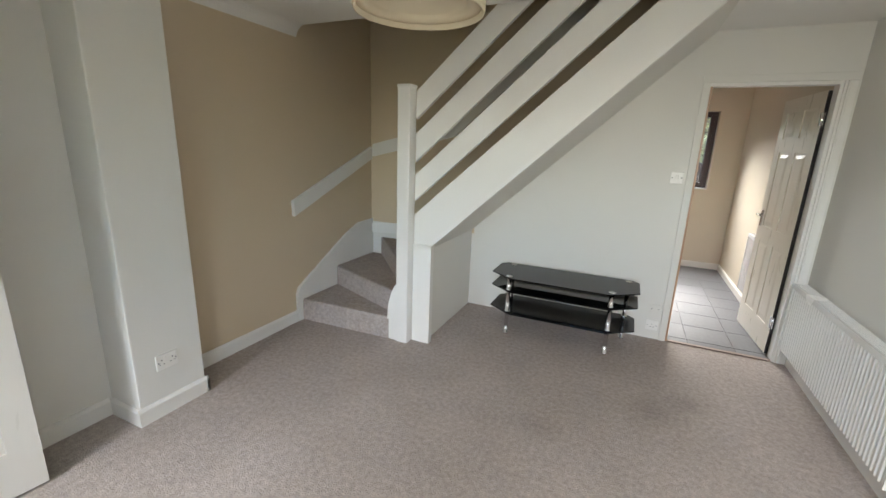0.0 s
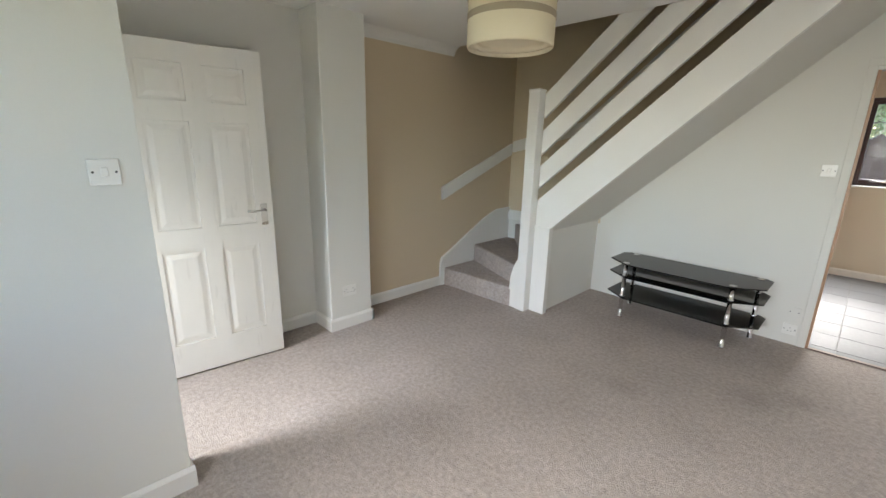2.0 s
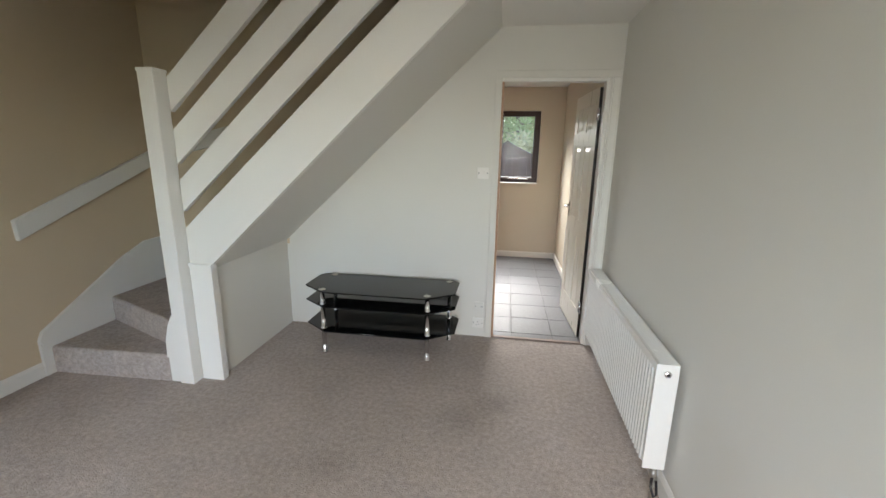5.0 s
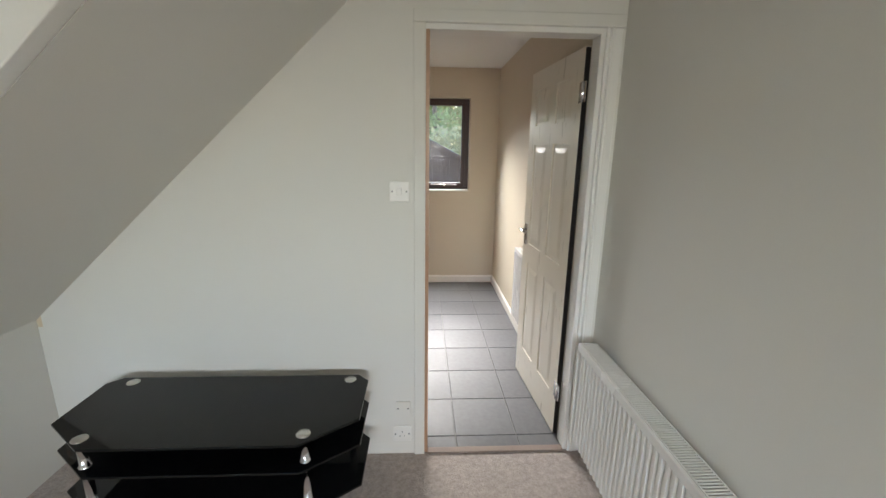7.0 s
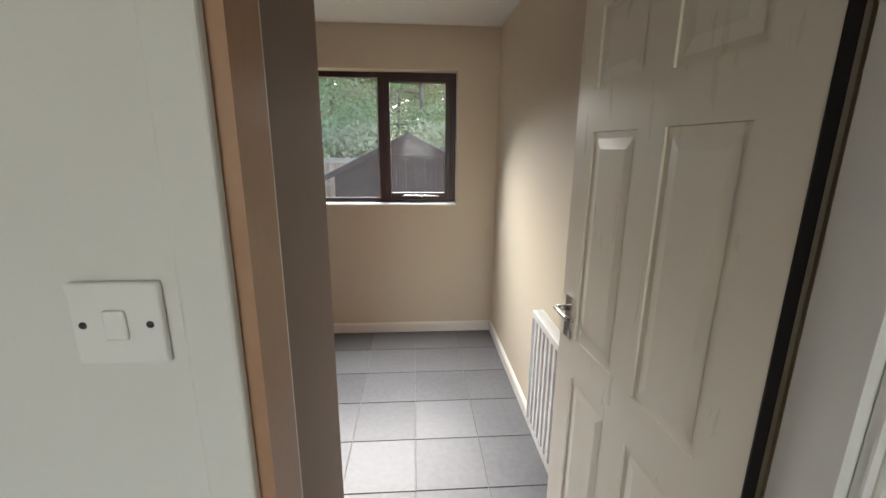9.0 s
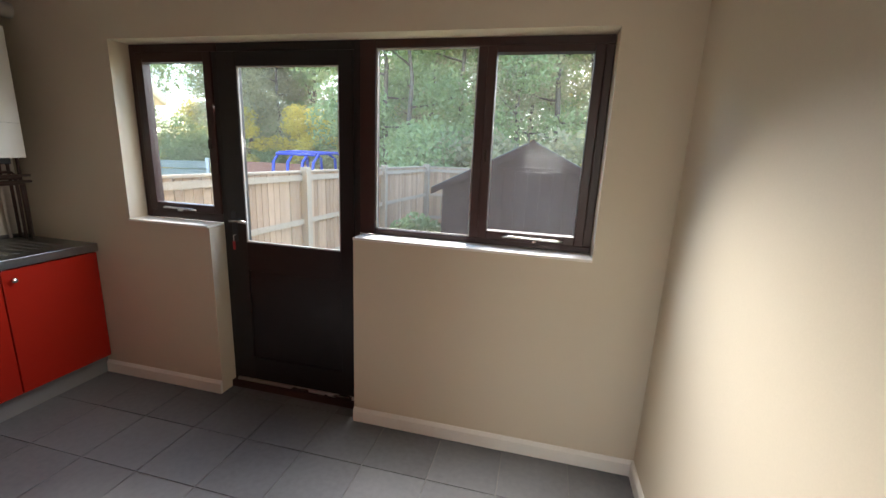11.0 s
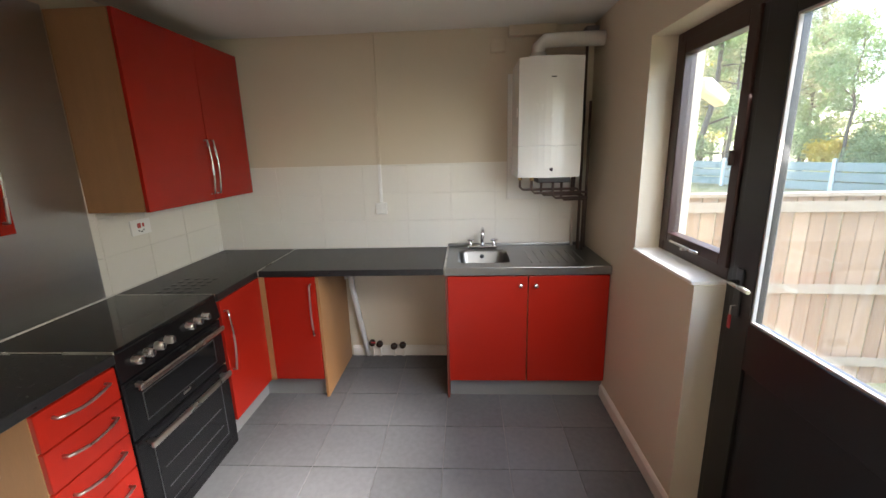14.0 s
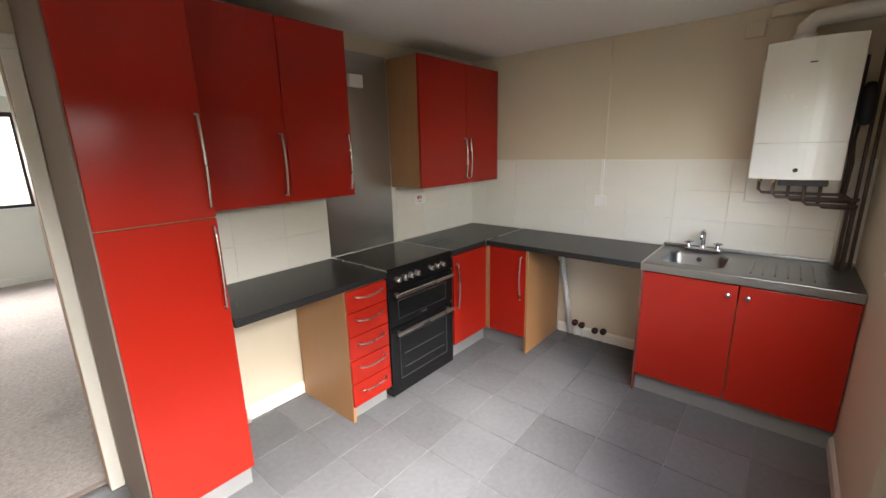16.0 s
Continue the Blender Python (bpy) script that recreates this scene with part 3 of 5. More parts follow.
while x < -0.75:
    s = Shape()
    z1 = (k + 1) * RISE
    s.prism([(x, z1 - 0.03 if x < -2.6 else soffit_z(x) + 0.04), (x + GOING, soffit_z(x + GOING) + 0.04), (x + GOING, z1), (x, z1)], "y", -0.944, -0.002)
    part("tread", s, M["carpet"], st, "grey-beige carpeted step")
    x += GOING
    k += 1
# outer string and the plastered underside
xs, xe = -2.70, -0.55
s = Shape()
s.prism([(-2.553, 0.79), (xe, soffit_z(xe)), (xe, 1.025 + 0.893 * (xe - xs)), (xs, 1.025), (xs, 0.79)], "y", -0.99, -0.945, 0.003)
part("string", s, M["gloss"], st, "white painted outer string board")
s = Shape()
s.prism([(-2.60, soffit_z(-2.60) - 0.001), (-0.834, soffit_z(-0.834) - 0.001), (-0.834, soffit_z(-0.834) + 0.028), (-2.60, soffit_z(-2.60) + 0.028)], "y", -0.944, -0.001)
part("soffit", s, M["white_wall"], st, "plastered sloping underside")
s = Shape()
s.box(-2.65, -2.592, -0.944, -0.001, 0.0, 0.80)
part("cheek", s, M["white_wall"], st, "plastered cheek wall under the first steps")
s = Shape()
s.box(-2.70, -2.548, -1.0, -0.945, 0.0, 0.79, 0.004)
part("post", s, M["gloss"], st, "white painted boxed post")
s = Shape()
s.box(-2.708, -2.545, -1.004, -0.99, 0.775, 0.80, 0.003)
part("post_cap", s, M["gloss"], st)
s = Shape()
s.box(NX - 0.052, NX + 0.048, NY - 0.05, NY + 0.05, 0.0, 1.93, 0.006)
s.box(NX - 0.055, NX + 0.051, NY - 0.053, NY + 0.053, 1.915, 1.935, 0.004)
part("newel", s, M["gloss"], st, "white painted square newel post")
# rounded bracket at the foot of the newel
s = Shape()
prof = [(NX - 0.05, 0.0), (NX - 0.135, 0.0), (NX - 0.14, 0.16), (NX - 0.13, 0.30), (NX - 0.105, 0.40), (NX - 0.075, 0.46), (NX - 0.05, 0.48)]
s.prism(prof, "y", NY - 0.035, NY + 0.045, 0.004)
part("bracket", s, M["gloss"], st, "curved white bracket at the newel foot")
for z0, z1 in ((1.125, 1.318), (1.41, 1.61), (1.708, 1.90)):
    s = Shape()
    up = 0.893 * (xe - xs)
    s.prism([(xs, z0), (xe, z0 + up), (xe, z1 + up), (xs, z1)], "y", -0.988, -0.955, 0.003)
    part("rail", s, M["gloss"], st, "white painted sloping rail board")
# wall string with its scotia along the winders
s = Shape()
s.prism([(-1.16, 0.0), (-1.10, 0.0), (-0.003, 0.36), (-0.003, 0.75), (-0.26, 0.74), (-0.48, 0.655), (-1.135, 0.305), (-1.16, 0.25)], "x", LX + 0.0005, LX + 0.022, 0.0)
ws1 = part("wall_string", s, M["gloss"], st, "white painted wall string")
s = Shape()
s.prism([(-1.152, 0.225), (-1.125, 0.265), (-0.47, 0.615), (-0.26, 0.70), (-0.024, 0.71), (-0.024, 0.755), (-0.265, 0.745), (-0.485, 0.66), (-1.14, 0.31), (-1.165, 0.255)], "x", LX + 0.0225, LX + 0.034)
part("cap_bead", s, M["gloss"], ws1)
s = Shape()
s.prism([(XA + 0.02, 0.60), (XA + 0.40, 0.62), (NX, 0.78), (NX, 0.92), (XA + 0.38, 0.73), (XA + 0.02, 0.70)], "y", -0.022, -0.0015)
part("wall_string", s, M["gloss"], st, "white painted wall string")

hr = thing("handrail", (LX, -0.6, 0.9), "flat white painted handrail board fixed to the stair wall", "handrail")
s = Shape()
s.prism([(-1.155, 0.925), (-0.03, 1.375), (-0.03, 1.50), (-1.16, 1.055)], "x", LX + 0.0005, LX + 0.035, 0.005)
part("board", s, M["gloss"], hr)
s = Shape()
s.prism([(LX + 0.037, 1.40), (-2.8, 1.62), (-0.6, 3.55), (-0.6, 3.68), (-2.85, 1.73), (LX + 0.037, 1.525)], "y", -0.034, -0.0005, 0.0)
part("board", s, M["gloss"], hr)

# ---- living room things ----


def octagon(x0, x1, y0, y1, cut, cb, cx):
    return [(x0 + cx, y0), (x1 - cx, y0), (x1, y0 + cut), (x1, y1 - cb), (x1 - cb, y1), (x0 + cb, y1), (x0, y1 - cb), (x0, y0 + cut)]


tv = thing("tv_stand", (-1.59, -0.3, 0), "black glass three-tier television stand with chrome legs", "tv stand")
TX0, TX1, TY0, TY1 = -2.235, -1.075, -0.555, -0.082
for z, ins, nm in ((0.495, 0.0, "top_shelf"), (0.380, 0.0, "middle_shelf"), (0.190, 0.0, "bottom_shelf")):
    s = Shape().prism(octagon(TX0 + ins, TX1 - ins, TY0 + ins * 1.2, TY1, 0.145, 0.05, 0.20), "z", z, z + 0.010, 0.002)
    part(nm, s, M["black_glass"], tv, "black tempered glass shelf with clipped corners")
for x, y in ((-2.06, -0.50), (-1.268, -0.495), (-2.12, -0.125), (-1.157, -0.125)):
    s = Shape()
    s.lathe([(0.0, 0.0), (0.019, 0.0), (0.021, 0.006), (0.021, 0.012), (0.0165, 0.014), (0.0165, 0.180), (0.022, 0.182), (0.022, 0.189)], (x, y, 0.0), 20)
    s.lathe([(0.022, 0.201), (0.022, 0.208), (0.0165, 0.210), (0.0165, 0.371), (0.021, 0.373), (0.021, 0.379)], (x, y, 0.0), 20)
    s.lathe([(0.021, 0.391), (0.021, 0.397), (0.0165, 0.399), (0.0165, 0.486), (0.021, 0.488), (0.021, 0.494)], (x, y, 0.0), 20)
    part("leg", s, M["chrome"], tv, "chrome tubular leg")
    part("disc", Shape().lathe([(0.0, 0.508), (0.026, 0.508), (0.027, 0.506), (0.027, 0.5055)], (x, y, 0.0), 20), M["brushed"], tv, "round metal fixing disc")


def radiator(name, wall_x, y0, y1, z0, z1, gap, depth, label, pitch=0.0335):
    """A convector panel radiator on an east wall, with fluted front, top grille and end covers."""
    r = thing(name, (wall_x, (y0 + y1) / 2, z0), label, "radiator")
    xf, xb = wall_x - gap - depth, wall_x - gap
    s = Shape()
    n = max(3, int((y1 - y0 - 0.06) / pitch))
    prof = [(xf + 0.022, y0 + 0.012)]
    step = (y1 - y0 - 0.06) / n
    for i in range(n):
        a = y0 + 0.03 + i * step
        prof += [(xf + 0.010, a), (xf + 0.010, a + step * 0.38), (xf + 0.003, a + step * 0.5), (xf + 0.003, a + step * 0.88)]
    prof += [(xf + 0.010, y1 - 0.03), (xf + 0.022, y1 - 0.012)]
    s.prism(prof, "z", z0 + 0.012, z1 - 0.03)
    part("front_panel", s, M["rad_white"], r, "fluted white panel")
    part("top_rim", Shape().box(xf, xf + 0.012, y0, y1, z1 - 0.035, z1, 0.003), M["rad_white"], r)
    part("back_panel", Shape().box(xb - 0.012, xb, y0 + 0.01, y1 - 0.01, z0, z1 - 0.02, 0.003), M["rad_white"], r)
    for y in (y0, y1):
        part("end_cover", Shape().box(xf, xb, y - 0.003, y + 0.003, z0 + 0.004, z1, 0.0015), M["rad_white"], r)
    g = Shape()
    g.box(xf + 0.011, xb - 0.001, y0 + 0.004, y1 - 0.004, z1 - 0.014, z1 - 0.010)
    for x in (xf + 0.013, xb - 0.006):
        g.box(x, x + 0.004, y0 + 0.004, y1 - 0.004, z1 - 0.010, z1)
    m = int((y1 - y0) / 0.011)
    for i in range(m + 1):
        y = y0 + 0.005 + i * (y1 - y0 - 0.012) / m
        g.box(xf + 0.017, xb - 0.006, y, y + 0.005, z1 - 0.010, z1 - 0.001)
    part("grille", g, M["rad_white"], r, "slotted top grille")
    part("bracket", Shape().box(xb, wall_x - 0.001, y0 + 0.15, y0 + 0.19, z0 + 0.1, z1 - 0.1), M["rad_white"], r)
    part("bracket", Shape().box(xb, wall_x - 0.001, y1 - 0.19, y1 - 0.15, z0 + 0.1, z1 - 0.1), M["rad_white"], r)
    return r, xf, xb


r, xf, xb = radiator("radiator", RX, -1.565, -0.12, 0.165, 0.672, 0.028, 0.092, "white double-panel convector radiator on the party wall")
yv = -1.55
part("bleed_plug", Shape().lathe([(0.0, -0.012), (0.012, -0.012), (0.015, -0.008), (0.015, 0.0)], ((xf + xb) / 2, -1.568, 0.63), 16, "y"), M["chrome"], r, "chrome end plug with a bleed hole")
part("bleed_hole", Shape().lathe([(0.0, -0.0135), (0.007, -0.0135), (0.007, -0.0115)], ((xf + xb) / 2, -1.568, 0.63), 12, "y"), M["plastic_dark"], r)
s = Shape()
s.tube([(-0.045, yv + 0.01, 0.20), (-0.045, yv + 0.005, 0.165), (-0.045, yv, 0.15)], 0.010)
s.lathe([(0.0, -0.015), (0.014, -0.015), (0.017, 0.0), (0.014, 0.02), (0.0, 0.02)], (-0.045, yv, 0.135), 16)
s.tube([(-0.045, yv, 0.13), (-0.045, yv - 0.005, 0.06), (-0.045, yv - 0.006, 0.001)], 0.0075)
part("valve", s, M["brushed"], r, "lockshield valve on its pipe tail")
s = Shape()
s.tube([(-0.045, yv, 0.128), (-0.06, yv - 0.03, 0.09), (-0.05, yv - 0.05, 0.055), (-0.03, yv - 0.03, 0.05), (-0.03, yv - 0.005, 0.10)], 0.006)
part("pipe", s, M["plastic_dark"], r, "dark pipe bend at the valve")

lamp = thing("pendant_lamp", (-1.815, -2.64, CEIL), "cream fabric drum pendant shade with taupe ribbon bands", "pendant lamp")
C = (-1.815, -2.64, 0)
LB, LT = 1.865, 2.125
R = 0.172
part("shade", Shape().lathe([(R - 0.005, LB), (R - 0.003, LB), (R, LB + 0.010), (R, LT - 0.010), (R - 0.003, LT), (R - 0.007, LT), (R - 0.007, LB), (R - 0.005, LB)], C, 64), M["shade"], lamp)
for z in (LB + 0.098, LB + 0.165):
    part("band", Shape().lathe([(R + 0.0005, z), (R + 0.0025, z + 0.003), (R + 0.0025, z + 0.022), (R + 0.0005, z + 0.025)], C, 64), M["shade_band"], lamp, "taupe ribbon band")
part("diffuser", Shape().lathe([(0.0, LB + 0.03), (R - 0.05, LB + 0.03), (R - 0.045, LB + 0.026), (R - 0.045, LB + 0.02), (R - 0.032, LB + 0.014), (R - 0.009, LB + 0.014), (R - 0.009, LB + 0.022), (R - 0.030, LB + 0.022), (R - 0.043, LB + 0.034), (0.0, LB + 0.034)], C, 64), M["shade"], lamp, "cream fabric inner diffuser ring")
part("cord", Shape().tube([(-1.815, -2.64, LB + 0.2), (-1.815, -2.64, CEIL - 0.03)], 0.004), M["plastic"], lamp)
part("ceiling_rose", Shape().lathe([(0.0, -0.035), (0.02, -0.034), (0.045, -0.02), (0.05, -0.006), (0.05, 0.0)], (-1.815, -2.64, CEIL), 32), M["plastic"], lamp)


def plate(name, place, normal, w, h, label, category, kind_of="switch", material="plastic"):
    """A moulded wall plate facing along normal ('+x', '-y' ...), with rocker, socket slots and screws as parts."""
    rz = {"-y": 0, "+x": 90, "+y": 180, "-x": 270}[normal]
    p = thing(name, place, label, category, rz=rz)
    part("face_plate", Shape().box(-w / 2, w / 2, -0.010, -0.0005, -h / 2, h / 2, 0.003), M[material], p, local=True)
    if kind_of == "switch":
        part("rocker", Shape().box(-0.011, 0.011, -0.0145, -0.009, -0.016, 0.016, 0.003), M["plastic"], p, local=True)
    if kind_of == "socket":
        for cx in ((-w / 4, w / 4) if w > 0.11 else (0,)):
            part("rocker", Shape().box(cx + 0.012, cx + 0.022, -0.013, -0.009, 0.018, 0.032, 0.002), M["plastic"], p, local=True)
            for dx, dz, sw, sh in ((0, 0.012, 0.004, 0.008), (-0.011, -0.012, 0.007, 0.004), (0.011, -0.012, 0.007, 0.004)):
                part("slot", Shape().box(cx + dx - sw / 2, cx + dx + sw / 2, -0.0104, -0.0092, dz - sh / 2, dz + sh / 2), M["plastic_dark"], p, local=True)
    if kind_of == "cooker":
        part("rocker", Shape().box(-0.028, -0.004, -0.015, -0.009, -0.004, 0.024, 0.003), M["red_dot"], p, "red rocker switch", local=True)
        part("rocker", Shape().box(0.008, 0.022, -0.014, -0.009, 0.0, 0.022, 0.003), M["red_dot"], p, "red rocker switch", local=True)
        for dx, dz in ((-0.02, -0.02), (0.0, -0.026), (0.016, -0.018)):
            part("slot", Shape().box(dx - 0.005, dx + 0.005, -0.0104, -0.0092, dz - 0.004, dz + 0.004), M["plastic_dark"], p, local=True)
    if w < 0.12:
        for dx in (-w / 2 + 0.012, w / 2 - 0.012):
            part("screw", Shape().lathe([(0.0, -0.0112), (0.0035, -0.0110), (0.004, -0.0098)], (dx, 0, 0), 10, "y"), M["plastic_dark"], p, "dark screw head", local=True)
    return p


plate("light_switch", (-0.931, 0.0, 1.356), "-y", 0.088, 0.088, "white plastic light switch beside the kitchen doorway", "light switch")
plate("light_switch", (HALLX, -3.92, 1.375), "+x", 0.088, 0.088, "white plastic light switch on the hall wall", "light switch")
plate("telephone_socket", (-0.924, 0.0, 0.268), "-y", 0.075, 0.075, "white plastic telephone socket on the partition", "socket", "blank", "white_wall")
plate("wall_socket", (-0.929, 0.0, 0.122), "-y", 0.092, 0.088, "white plastic wall socket low on the partition", "socket", "socket")
plate("wall_socket", (-3.49, -2.42, 0.315), "+x", 0.118, 0.088, "white plastic socket on the pier", "socket", "socket")

# ---- kitchen windows and back door ----
WY0, WY1 = 2.985, 3.045


def bar(x0, x1, z0, z1, y0=WY0, y1=WY1, bev=0.004):
    return Shape().box(x0, x1, y0, y1, z0, z1, bev)


def pane(x0, x1, z0, z1, y, parent, nm="pane"):
    ob = part(nm, Shape().box(x0, x1, y - 0.002, y + 0.002, z0, z1), M["glass"], parent)
    ob.visible_shadow = False
    return ob


def stay(parent, x0, x1, y, z):
    s = Shape().tube([(x0, y, z), (x0 + 0.03, y - 0.012, z + 0.008), (x1 - 0.03, y - 0.012, z + 0.004), (x1, y, z)], 0.006, 8)
    part("stay", s, M["brushed"], parent, "metal casement stay bar")
    part("stay_peg", Shape().box((x0 + x1) / 2, (x0 + x1) / 2 + 0.02, y - 0.016, y + 0.004, z - 0.012, z - 0.002, 0.002), M["brushed"], parent)


w1 = thing("window_1", (-2.7, 3.0, S1), "small mahogany-stained casement window beside the back door", "window", kind="structure")
part("window_frame", bar(WX0, -2.955, S1, WT), M["mahogany"], w1)
part("window_frame", bar(-2.955, -2.40, WT - 0.045, WT), M["mahogany"], w1)
part("window_frame", bar(-2.955, -2.43, S1, S1 + 0.05), M["mahogany"], w1)
sash = [(-2.955, -2.903, S1 + 0.05, WT - 0.045), (-2.482, -2.43, S1 + 0.05, WT - 0.045), (-2.903, -2.482, S1 + 0.05, S1 + 0.098), (-2.903, -2.482, WT - 0.10, WT - 0.045)]
for q in sash:
    part("sash", bar(*q, 2.975, 3.03), M["mahogany"], w1)
pane(-2.903, -2.482, S1 + 0.098, WT - 0.10, 3.005, w1)
stay(w1, -2.85, -2.60, 2.965, S1 + 0.065)
part("catch", Shape().box(-2.470, -2.458, 2.955, 2.975, 1.52, 1.575, 0.003), M["rust"], w1, "metal casement catch")
part("window_sill", Shape().box(WX0, WXD0 - 0.002, KY1 - 0.012, WY0 + 0.002, S1 - 0.0155, S1, 0.004), M["sill"], w1, "white painted sill")

w2 = thing("window_2", (-0.9, 3.0, S2), "wide mahogany-stained window with a fixed pane and a casement", "window", kind="structure")
part("window_frame", bar(-1.53, -1.442, S2, WT), M["mahogany"], w2)
part("window_frame", bar(-1.442, WX1, WT - 0.04, WT), M["mahogany"], w2)
part("window_frame", bar(-1.442, WX1, S2 - 0.012, S2 + 0.03), M["mahogany"], w2)
part("window_frame", bar(-0.915, -0.87, S2 + 0.03, WT - 0.04), M["mahogany"], w2)
part("window_frame", bar(-0.345, WX1, S2 + 0.03, WT - 0.04), M["mahogany"], w2)
for q in ((-0.87, -0.825, S2 + 0.03, WT - 0.04), (-0.388, -0.345, S2 + 0.03, WT - 0.04), (-0.825, -0.388, S2 + 0.03, S2 + 0.075), (-0.825, -0.388, WT - 0.072, WT - 0.04)):
    part("sash", bar(*q, 2.970, 3.03), M["mahogany"], w2)
for q in ((-1.442, -1.434, S2 + 0.03, WT - 0.04), (-0.923, -0.915, S2 + 0.03, WT - 0.04), (-1.434, -0.923, S2 + 0.03, S2 + 0.037), (-1.434, -0.923, WT - 0.047, WT - 0.04)):
    part("bead", bar(*q, 2.993, 3.004, 0.002), M["bead"], w2, "pale glazing bead")
pane(-1.442, -0.915, S2 + 0.03, WT - 0.04, 3.012, w2)
pane(-0.825, -0.388, S2 + 0.075, WT - 0.072, 3.005, w2)
stay(w2, -0.74, -0.44, 2.958, S2 + 0.048)
part("catch", Shape().box(-0.858, -0.847, 2.952, 2.972, 1.52, 1.575, 0.003), M["rust"], w2, "metal casement catch")
part("window_sill", Shape().box(WXD1 + 0.002, WX1, KY1 - 0.014, WY0 + 0.002, S2 - 0.0155, S2, 0.004), M["sill"], w2, "white painted sill with worn paint")

bd = thing("door_3", (-2.0, 3.0, 0), "dark painted glazed back door closed under a dark head", "door", kind="structure")
part("door_post", bar(-2.43, -2.395, 0.0, WT - 0.045), M["black_door"], bd)
part("door_post", bar(-1.565, -1.53, 0.0, WT), M["black_door"], bd)
part("door_head", bar(-2.395, -1.565, WT - 0.045, WT), M["black_door"], bd)
DG = (-2.272, -1.648, 0.977, 1.975)
lf = Shape()
lf.box(-2.393, DG[0], 2.98, 3.028, 0.045, 2.048, 0.002)
lf.box(DG[1], -1.567, 2.98, 3.028, 0.045, 2.048, 0.002)
lf.box(DG[0], DG[1], 2.98, 3.028, DG[3], 2.048, 0.002)
lf.box(DG[0], DG[1], 2.98, 3.028, 0.80, DG[2], 0.002)
lf.box(DG[0], DG[1], 2.98, 3.028, 0.045, 0.22, 0.002)
part("leaf", lf, M["black_door"], bd)
part("lower_panel", Shape().box(DG[0] + 0.001, DG[1] - 0.001, 2.992, 3.016, 0.221, 0.799), M["black_door"], bd)
for q in ((DG[0], DG[0] + 0.008, DG[2], DG[3]), (DG[1] - 0.008, DG[1], DG[2], DG[3]), (DG[0] + 0.008, DG[1] - 0.008, DG[2], DG[2] + 0.009), (DG[0] + 0.008, DG[1] - 0.008, DG[3] - 0.008, DG[3])):
    part("bead", bar(*q, 2.984, 2.998, 0.002), M["bead"], bd, "pale glazing bead")
pane(DG[0], DG[1], DG[2], DG[3], 3.008, bd)
part("weather_bar", Shape().box(-2.393, -1.567, 2.962, 2.98, 0.048, 0.066, 0.003), M["brushed"], bd, "aluminium weather bar")
part("sill_board", Shape().box(-2.43, -1.53, 2.95, 3.09, 0.0, 0.044, 0.004), M["mahogany"], bd)
h = Shape()
h.tube([(-2.342, 2.978, 1.11), (-2.342, 2.935, 1.11), (-2.30, 2.932, 1.112), (-2.23, 2.934, 1.108)], 0.008)
part("handle", h, M["brushed"], bd, "metal lever handle")
part("lock_plate", Shape().box(-2.36, -2.325, 2.972, 2.98, 0.98, 1.16, 0.003), M["plastic_dark"], bd, "dark lock plate")
k = Shape()
k.box(-2.35, -2.333, 2.955, 2.960, 0.93, 0.985, 0.003)
part("key_tag", k, M["key_red"], bd, "red and white key tag hanging from the lock")
part("key", Shape().tube([(-2.342, 2.978, 1.02), (-2.342, 2.957, 1.018), (-2.342, 2.957, 0.985)], 0.003, 8), M["brushed"], bd)

# front window of the living room and the glazed front door
fw = thing("window_3", (-1.25, -5.25, FWZ0), "dark-framed front window with a white net blind", "window", kind="structure")
for q in ((FW0, FW0 + 0.06, FWZ0, FWZ1), (FW1 - 0.06, FW1, FWZ0, FWZ1), (-1.31, -1.25, FWZ0 + 0.06, FWZ1 - 0.06), (FW0 + 0.06, FW1 - 0.06, FWZ0, FWZ0 + 0.06), (FW0 + 0.06, FW1 - 0.06, FWZ1 - 0.06, FWZ1)):
    part("window_frame", bar(*q, -5.30, -5.24), M["mahogany"], fw)
pane(FW0 + 0.06, FW1 - 0.06, FWZ0 + 0.06, FWZ1 - 0.06, -5.275, fw)
part("window_sill", Shape().box(FW0, FW1, -5.238, -5.17, FWZ0 + 0.0005, FWZ0 + 0.02, 0.004), M["gloss"], fw)
fd = thing("door_4", (-3.05, -5.25, 0), "white front door with a tall glazed panel", "door", kind="structure")
for q in ((HD0, HD0 + 0.12, 0.0, 2.1), (HD1 - 0.12, HD1, 0.0, 2.1), (HD0 + 0.12, HD1 - 0.12, 0.0, 0.35), (HD0 + 0.12, HD1 - 0.12, 1.98, 2.1)):
    part("stile", bar(*q, -5.29, -5.245), M["gloss"], fd)
pane(HD0 + 0.12, HD1 - 0.12, 0.35, 1.98, -5.27, fd)

# ---- kitchen units ----
WTZ = 0.898
FY = 0.65      # fronts of the run on the partition
FX = -3.30     # fronts of the run on the west wall


def bow_handle(parent, p0, p1, out, r=0.0055):
    """A slim bowed bar from p0 to p1 that stands off by the vector out."""
    p0, p1, out = Vector(p0), Vector(p1), Vector(out)
    pts = [p0, p0 + out * 0.75]
    for i in range(1, 8):
        t = i / 8
        pts.append(p0.lerp(p1, t) + out * (0.75 + 0.45 * math.sin(math.pi * t)))
    pts += [p1 + out * 0.75, p1]
    return part("handle", Shape().tube(pts, r, 8), M["brushed"], parent, "slim bowed metal handle")


